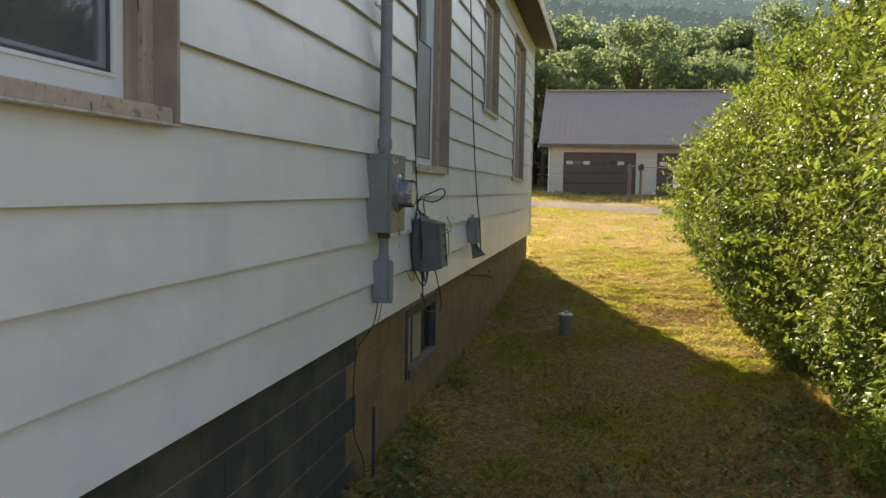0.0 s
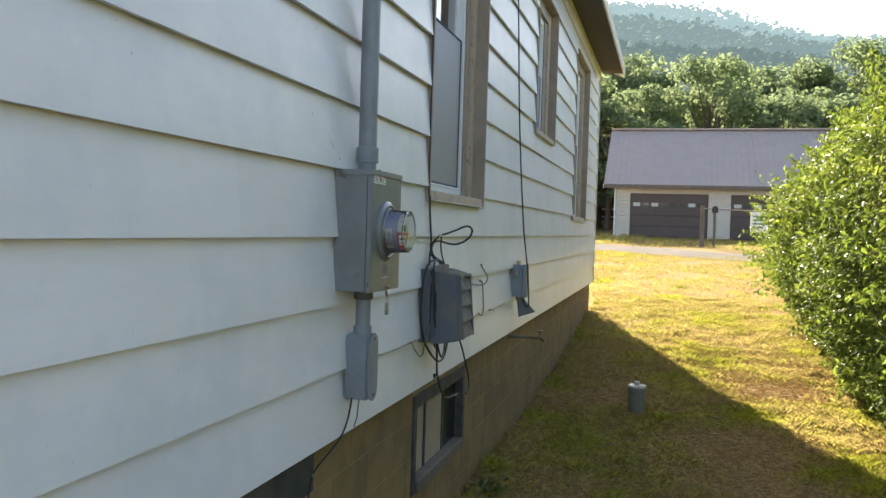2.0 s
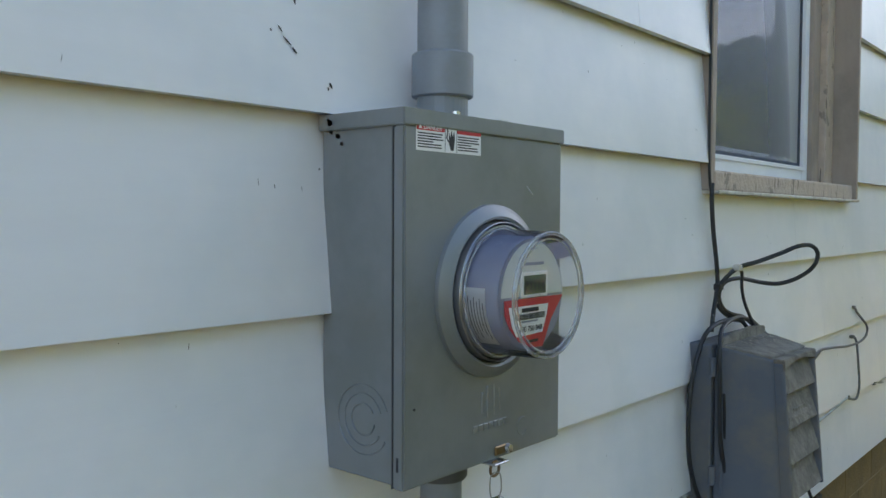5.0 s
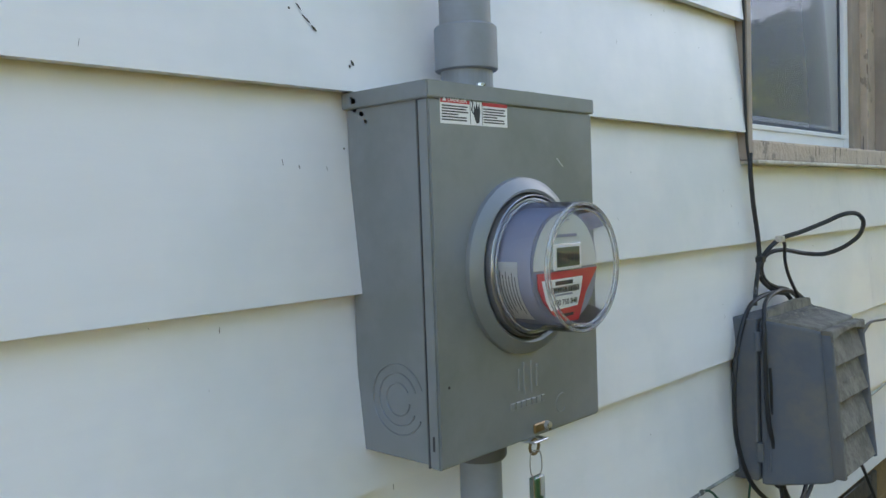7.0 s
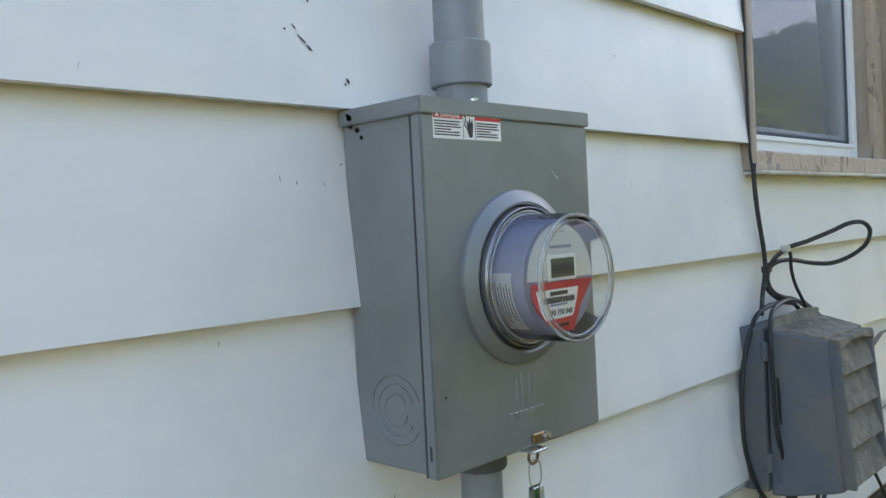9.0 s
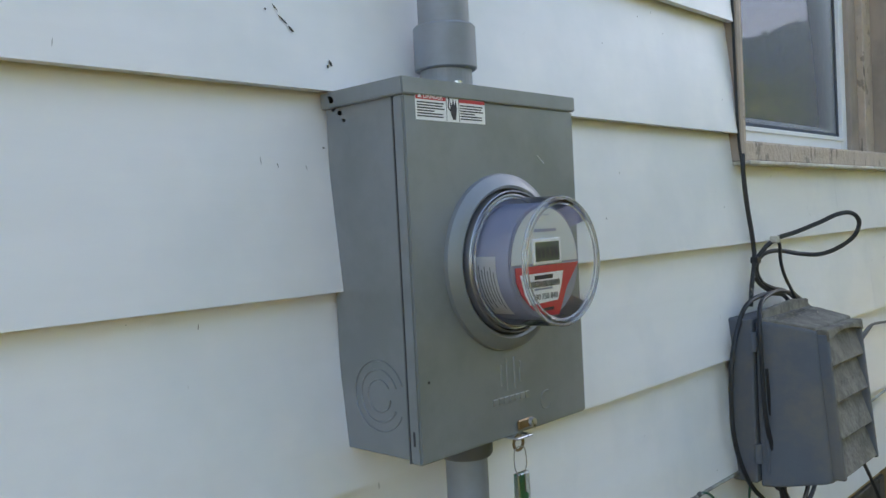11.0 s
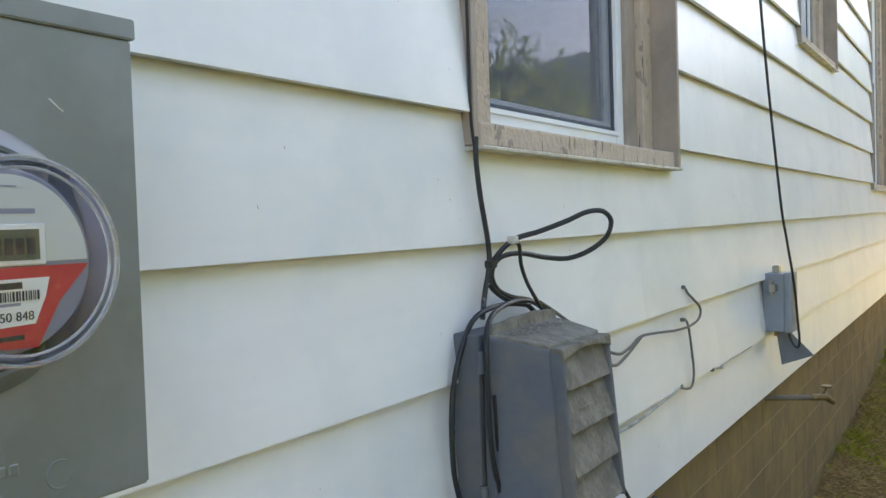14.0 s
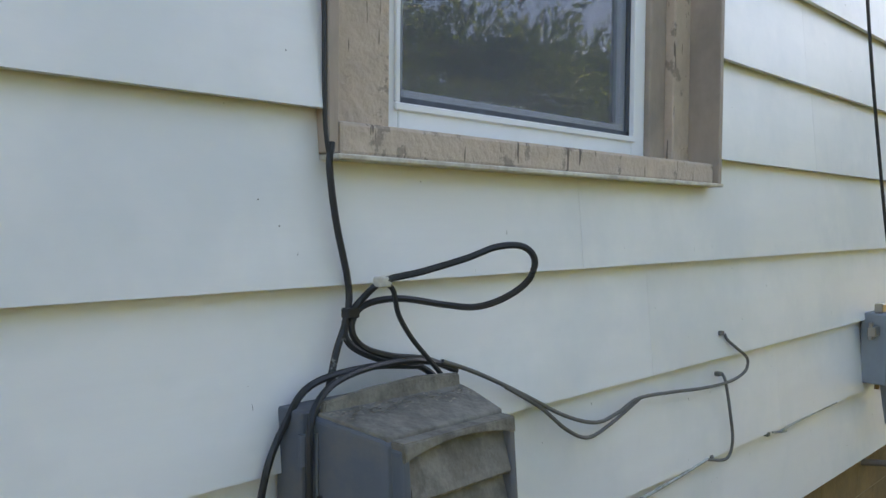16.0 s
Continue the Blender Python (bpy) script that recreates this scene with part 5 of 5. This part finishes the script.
part("cover_rib", poly_prism(arch, 0.1625, 0.1865, 0.002), M_TEL_DIRTY, shell)
for z in (1.265, 1.005):
    part("hinge", tube([(0.054, 1.168, z - 0.022), (0.054, 1.168, z + 0.022)], 0.008, 10), M_TEL, tel)
part("hinge_rod", tube([(0.070, 1.176, 0.96), (0.070, 1.176, 1.29)], 0.003, 6), M_TEL, tel)
part("moulded_mark", box(0.172, 0.1775, 1.29, 1.37, 1.150, 1.166, 0.001), M_TEL_DIRTY, shell)

# ---- small grey box with its flap ----
sb = tagged(new("cable_box"), "small grey plastic cable box on the siding", "junction box")
sb.location.y = 0.28
part("body", box(-0.008, 0.085, 3.555, 3.685, 0.985, 1.25, 0.006, 2), M_PVC, sb)
part("lid", box(0.085, 0.118, 3.55, 3.69, 0.98, 1.255, 0.008, 2), M_PVC, sb)
part("lug", box(0.03, 0.06, 3.58, 3.63, 1.25, 1.285, 0.003), M_STEEL, sb)
part("lug", box(0.03, 0.06, 3.50, 3.555, 1.17, 1.205, 0.003), M_STEEL, sb, "pale connector lug")
part("lug", box(0.03, 0.045, 3.51, 3.535, 1.155, 1.22, 0.003), M_STEEL, sb)
part("gland", tube([(0.03, 3.64, 0.99), (0.03, 3.64, 0.955)], 0.009, 8), M_BRONZE, sb)
fl = tagged(new("metal_flap"), "bent grey metal flap hanging below the cable box", "flap")
fl.location.y = 0.38
bm = bmesh.new()
vs = [bm.verts.new(v) for v in ((0.01, 3.64, 0.965), (0.03, 3.655, 0.80), (0.165, 3.71, 0.845), (0.06, 3.66, 0.97))]
bm.faces.new((vs[0], vs[1], vs[2], vs[3]))
bmesh.ops.solidify(bm, geom=bm.faces[:], thickness=0.003)
part("plate", bm, M_PVC, fl)

# ---- hose tap ----
tp = tagged(new("hose_tap"), "old brass hose tap on an iron pipe", "tap")
part("pipe", tube([(-0.07, 4.04, 0.63), (0.12, 4.27, 0.604)], 0.013, 10), M_POST, tp)
part("valve", tube([(0.12, 4.27, 0.604), (0.175, 4.335, 0.60), (0.205, 4.37, 0.568)], 0.0, 10, [0.016, 0.018, 0.014]), M_BRONZE, tp)
part("stem", tube([(0.165, 4.325, 0.61), (0.18, 4.335, 0.65)], 0.006, 8), M_BRONZE, tp)
part("handle", lathe([(0.628, 0.0), (0.628, 0.026), (0.634, 0.028), (0.638, 0.026), (0.638, 0.0)], (0.18, 4.335, 0.02), "z", 10), M_BRONZE, tp)

# ---- cellar window ----
M_IRON = material("dark_painted_steel", (0.04, 0.042, 0.045), 0.6, spread=0.3, scale=15, bump=0.2, second=(0.12, 0.11, 0.1), second_scale=14, second_amount=0.6)
M_PANEB = material("dusty_beige_pane", (0.38, 0.32, 0.23), 0.5, spread=0.2, scale=3)
cw = tagged(new("window_5"), "old steel cellar window with dusty panes", "window", kind="structure")
y0, y1, z0, z1 = BW
for a, b, c, d in ((y0, y0 + 0.06, z0, z1), (y1 - 0.06, y1, z0, z1), (y0 + 0.06, y1 - 0.06, z1 - 0.07, z1)):
    part("window_frame", box(-0.12, -0.045, a, b, c, d, 0.003), M_IRON, cw)
part("window_sill", box(-0.15, -0.03, y0 + 0.06, y1 - 0.06, z0, z0 + 0.07, 0.006), M_POST, cw)
for y in (1.66, 2.06):
    part("mullion", box(-0.108, -0.085, y - 0.012, y + 0.012, z0 + 0.07, z1 - 0.07, 0.002), M_IRON, cw)
for a, b in ((y0 + 0.06, 1.648), (1.672, 2.048)):
    part("pane", box(-0.100, -0.096, a, b, z0 + 0.07, z1 - 0.07), M_PANEB, cw)
# dark sheet painted in for the shadowed gap at the right
part("pane", box(-0.100, -0.096, 2.072, y1 - 0.06, z0 + 0.07, z1 - 0.07), M_DARK, cw)

# ---- on the lawn ----
M_STAND = material("grey_plastic_pipe", (0.2, 0.2, 0.17), 0.6, spread=0.15, scale=12, second=(0.2, 0.19, 0.15), second_scale=8)
co = thing("cleanout_pipe", (0.99, 5.45, land(0.99, 5.45)), "grey plastic sewer cleanout pipe with pale cap on the lawn", "pipe")
part("tube", lathe([(-0.1, 0.0), (-0.1, 0.078), (0.24, 0.078), (0.24, 0.0)], (0, 0, 0), "z", 28), M_STAND, co, "", True)
part("collar", lathe([(0.20, 0.078), (0.20, 0.09), (0.262, 0.09), (0.262, 0.07)], (0, 0, 0), "z", 28), M_STAND, co, "", True)
cp = part("cap", lathe([(0.262, 0.0), (0.262, 0.088), (0.278, 0.088), (0.284, 0.08), (0.284, 0.0)], (0, 0, 0), "z", 28), M_DRIP, co, "pale screw cap")
part("nut", box(-0.026, 0.026, -0.026, 0.026, 0.284, 0.318, 0.004), M_DRIP, cp)
gr = tagged(link("ground_rod", tube([(0.05, 0.035, -0.4), (0.05, 0.035, 0.21)], 0.011, 8), M_IRON), "rusty earth rod standing beside the foundation", "rod")

# ---- posts, mailbox and sign beyond the lane ----
def gz(x, y):
    return land(x, y)


for i, (x, h, r, lab) in enumerate(((2.46, 1.62, 0.09, "thick weathered wooden gate post"), (2.92, 1.35, 0.055, "weathered wooden post carrying a mailbox"))):
    po = thing("post", (x, 31.0, gz(x, 31)), lab, "post", "posts beyond the lane")
    part("timber", tube([(0, 0, -0.1), (0.01, 0, h * 0.5), (0, 0.01, h)], 0, 10, [r, r * 0.95, r * 0.9]), M_POST, po)
mb = thing("mailbox", (2.92, 30.95, gz(2.92, 31) + 1.35), "black metal mailbox on a post", "mailbox")
bm = bmesh.new()
prof = [(-0.11, 0), (0.11, 0), (0.11, 0.14)] + [(0.11 * math.cos(a), 0.14 + 0.11 * math.sin(a)) for a in np.linspace(0.3, math.pi - 0.3, 7)] + [(-0.11, 0.14)]
f = [bm.verts.new((x, -0.2, z)) for x, z in prof]
b2 = [bm.verts.new((x, 0.25, z)) for x, z in prof]
bm.faces.new(f)
bm.faces.new(b2)
for k in range(len(prof)):
    bm.faces.new((f[k], f[(k + 1) % len(prof)], b2[(k + 1) % len(prof)], b2[k]))
bmesh.ops.recalc_face_normals(bm, faces=bm.faces)
part("body", bm, M_BLACK, mb)
rail = tagged(link("gate_rail", tube([(2.46, 31, gz(2.46, 31) + 1.5), (7.5, 31.2, gz(7.5, 31.2) + 1.38)], 0.025, 8), M_STEEL), "thin steel rail spanning between gate posts", "rail")
po = thing("post", (7.5, 31.2, gz(7.5, 31.2)), "weathered wooden gate post", "post", "posts beyond the lane")
part("timber", tube([(0, 0, -0.1), (0, 0, 1.5)], 0.08, 10), M_POST, po)
sg = thing("sign", (4.55, 31.08, gz(4.5, 31) + 0.62), "white sign board hanging on the rail", "sign")
part("board", box(-0.32, 0.32, -0.06, -0.04, 0.0, 0.78, 0.004), M_WHITE, sg)
for k in range(4):
    part("print_bar", box(-0.24, 0.2 - 0.05 * (k % 2), -0.064, -0.061, 0.58 - 0.14 * k, 0.64 - 0.14 * k), M_GREEN, sg)

# ---- a far house past the garage ----
fh = thing("far_house", (-5.5, 66.0, land(-5.5, 66)), "small far house with brown walls and grey roof", "house")
part("wall", box(-4, 3.6, 0, 6, -0.5, 2.6), M_GDOOR, fh)
bm = bmesh.new()
vs = [bm.verts.new(v) for x in (-4.4, 4.0) for v in ((x, -0.6, 2.5), (x, 3, 4.3), (x, 6.6, 2.5))]
bm.faces.new(vs[:3])
bm.faces.new(vs[3:])
for k in range(3):
    bm.faces.new((vs[k], vs[(k + 1) % 3], vs[3 + (k + 1) % 3], vs[3 + k]))
bmesh.ops.recalc_face_normals(bm, faces=bm.faces)
part("roof", bm, M_GROOF, fh)
part("porch_rail", box(-3.8, 3.5, -1.2, -1.15, 0.8, 0.95), M_WHITE, fh)
part("porch_rail", box(-3.8, 3.5, -1.2, -1.15, 0.2, 0.3), M_WHITE, fh)

# ---- chips and cracks in the siding paint ----
M_CHIP = material("bare_chip", (0.07, 0.065, 0.055), 0.8, spread=0.3, scale=40)
rng = np.random.default_rng(31)
bm = bmesh.new()


def chip(y, z, ln, wd, tilt):
    k = math.floor((z - LAPS[0]) / 0.265)
    base = LAPS[0] + 0.265 * k
    if z - ln < base + 0.004 or z + ln > base + 0.262:
        return
    if any(w[0] - 0.01 < y < w[1] + 0.01 and w[2] - 0.01 < z < w[3] for w in WINDOWS):
        return
    vs = []
    n = 6
    for i in range(n):
        a = 2 * math.pi * i / n
        dy, dz = wd * math.cos(a) * rng.uniform(0.6, 1.2), ln * math.sin(a) * rng.uniform(0.6, 1.2)
        yy, zz = y + dy * math.cos(tilt) - dz * math.sin(tilt), z + dy * math.sin(tilt) + dz * math.cos(tilt)
        vs.append(bm.verts.new((0.0066 - 0.022 * (zz - base) / 0.265, yy, zz)))
    bm.faces.new(vs)


for y, z, ln, wd, t in ((-0.02, 1.893, 0.006, 0.0022, 0.2), (-0.022, 1.905, 0.003, 0.002, 0), (-0.045, 1.852, 0.007, 0.0012, 0.7), (-0.035, 1.838, 0.010, 0.0014, 0.9), (-0.024, 1.828, 0.006, 0.0022, 0.8),
                        (-0.060, 1.848, 0.002, 0.0018, 0), (0.035, 1.790, 0.005, 0.0025, 0.4), (0.03, 1.785, 0.0025, 0.0022, 0), (-0.075, 1.66, 0.005, 0.0008, 0.1), (-0.05, 1.655, 0.003, 0.001, 0.1)):
    chip(y, z, ln, wd, t)
for _ in range(230):
    y = rng.uniform(-3.2, 4.5)
    z = rng.uniform(0.75, 2.5)
    if rng.uniform() < 0.55:
        q = rng.uniform(0.0007, 0.0016)
        chip(y, z, q, q, 0)
    else:
        chip(y, z, rng.uniform(0.002, 0.006), rng.uniform(0.0004, 0.0008), rng.normal(0, 0.35))
bmesh.ops.solidify(bm, geom=bm.faces[:], thickness=0.0004)
ch = part("paint_chips", bm, M_CHIP, wall_east, "small dark chips and cracks in the paint")
ch["kind"] = "stuff"

# ---- loose caulk along the sill and scuffs on the box ----
M_SCUFF = material("bare_pale_scuff", (0.62, 0.64, 0.66), 0.6, spread=0.1, scale=40)
rng = np.random.default_rng(8)
for w in WINDOWS[:2]:
    for y in (0.36, 0.42, 0.47, 0.60, 0.64, 0.72, 0.98, 0.24, 0.80, 0.88, 0.55):
        yy = w[0] + y + rng.uniform(-0.02, 0.02)
        a, h = rng.uniform(0.006, 0.028), rng.uniform(0.003, 0.010)
        zz = w[2] + 0.053
        bm = poly_prism([(yy, zz), (yy + a, zz - 0.001), (yy + a * 0.9, zz + h), (yy + a * 0.5, zz + h * 0.7), (yy + a * 0.1, zz + h * 1.1)], -0.098, -0.092)
        tagged(link("caulk_flake", bm, M_SILL if y > 0.5 else M_DRIP), "loose flake of old caulk on the sill", "caulk", "caulk flakes")
for x, z, q in ((0.012, 1.738, 0.007), (0.006, 1.728, 0.005), (0.018, 1.722, 0.006), (0.026, 1.712, 0.004), (0.008, 1.743, 0.004)):
    bm = bmesh.new()
    vs = [bm.verts.new((x + q * math.cos(a) * rng.uniform(0.4, 1), -0.0036 if z > 1.73 else 0.0044, z + q * math.sin(a) * rng.uniform(0.3, 0.9))) for a in np.linspace(0, 5.2, 6)]
    bm.faces.new(vs)
    bmesh.ops.solidify(bm, geom=bm.faces[:], thickness=0.0004)
    part("scuff", bm, M_SCUFF, mbox)
bm = bmesh.new()
add_tube(bm, [(BD + 0.0003, 0.262, 1.662), (BD + 0.0005, 0.270, 1.655), (BD + 0.0003, 0.276, 1.651)], 0.0008, 4)
part("scuff", bm, M_SCUFF, cover)

# ---- crust of lichen and litter on the telephone box ----
bm = bmesh.new()
for _ in range(420):
    x = rng.uniform(0.068, 0.158)
    u = (x - 0.06) / 0.098
    y = rng.uniform(1.19 + 0.025 * u, 1.468 - 0.02 * u)
    z = 1.3155 - 0.020 * max(0.0, (x - 0.09) / 0.068) - 0.004 * min(1, (x - 0.06) / 0.03)
    q = rng.uniform(0.0015, 0.0045)
    vs = [bm.verts.new((x + q * math.cos(a) * rng.uniform(0.5, 1.2), y + q * 1.4 * math.sin(a) * rng.uniform(0.5, 1.2), z + rng.uniform(0.0, 0.0025))) for a in np.linspace(0, 5.2, 6)]
    bm.faces.new(vs)
bmesh.ops.solidify(bm, geom=bm.faces[:], thickness=0.0012)
M_CRUST = material("lichen_crust", (0.33, 0.3, 0.23), 0.9, spread=0.3, scale=60, island=0.5)
part("lichen_crust", bm, M_CRUST, tel, "crust of lichen and litter")["kind"] = "stuff"
# the box's front leans out towards its foot
for ob in tel.children_recursive:
    for v in ob.data.vertices:
        x, y, z = v.co
        if x > 0.056:
            x += (x - 0.056) / 0.11 * (0.012 + 0.075 * max(0.0, 1.30 - z))
        v.co = (x, 1.195 + (y - 1.165) * 1.04, z)
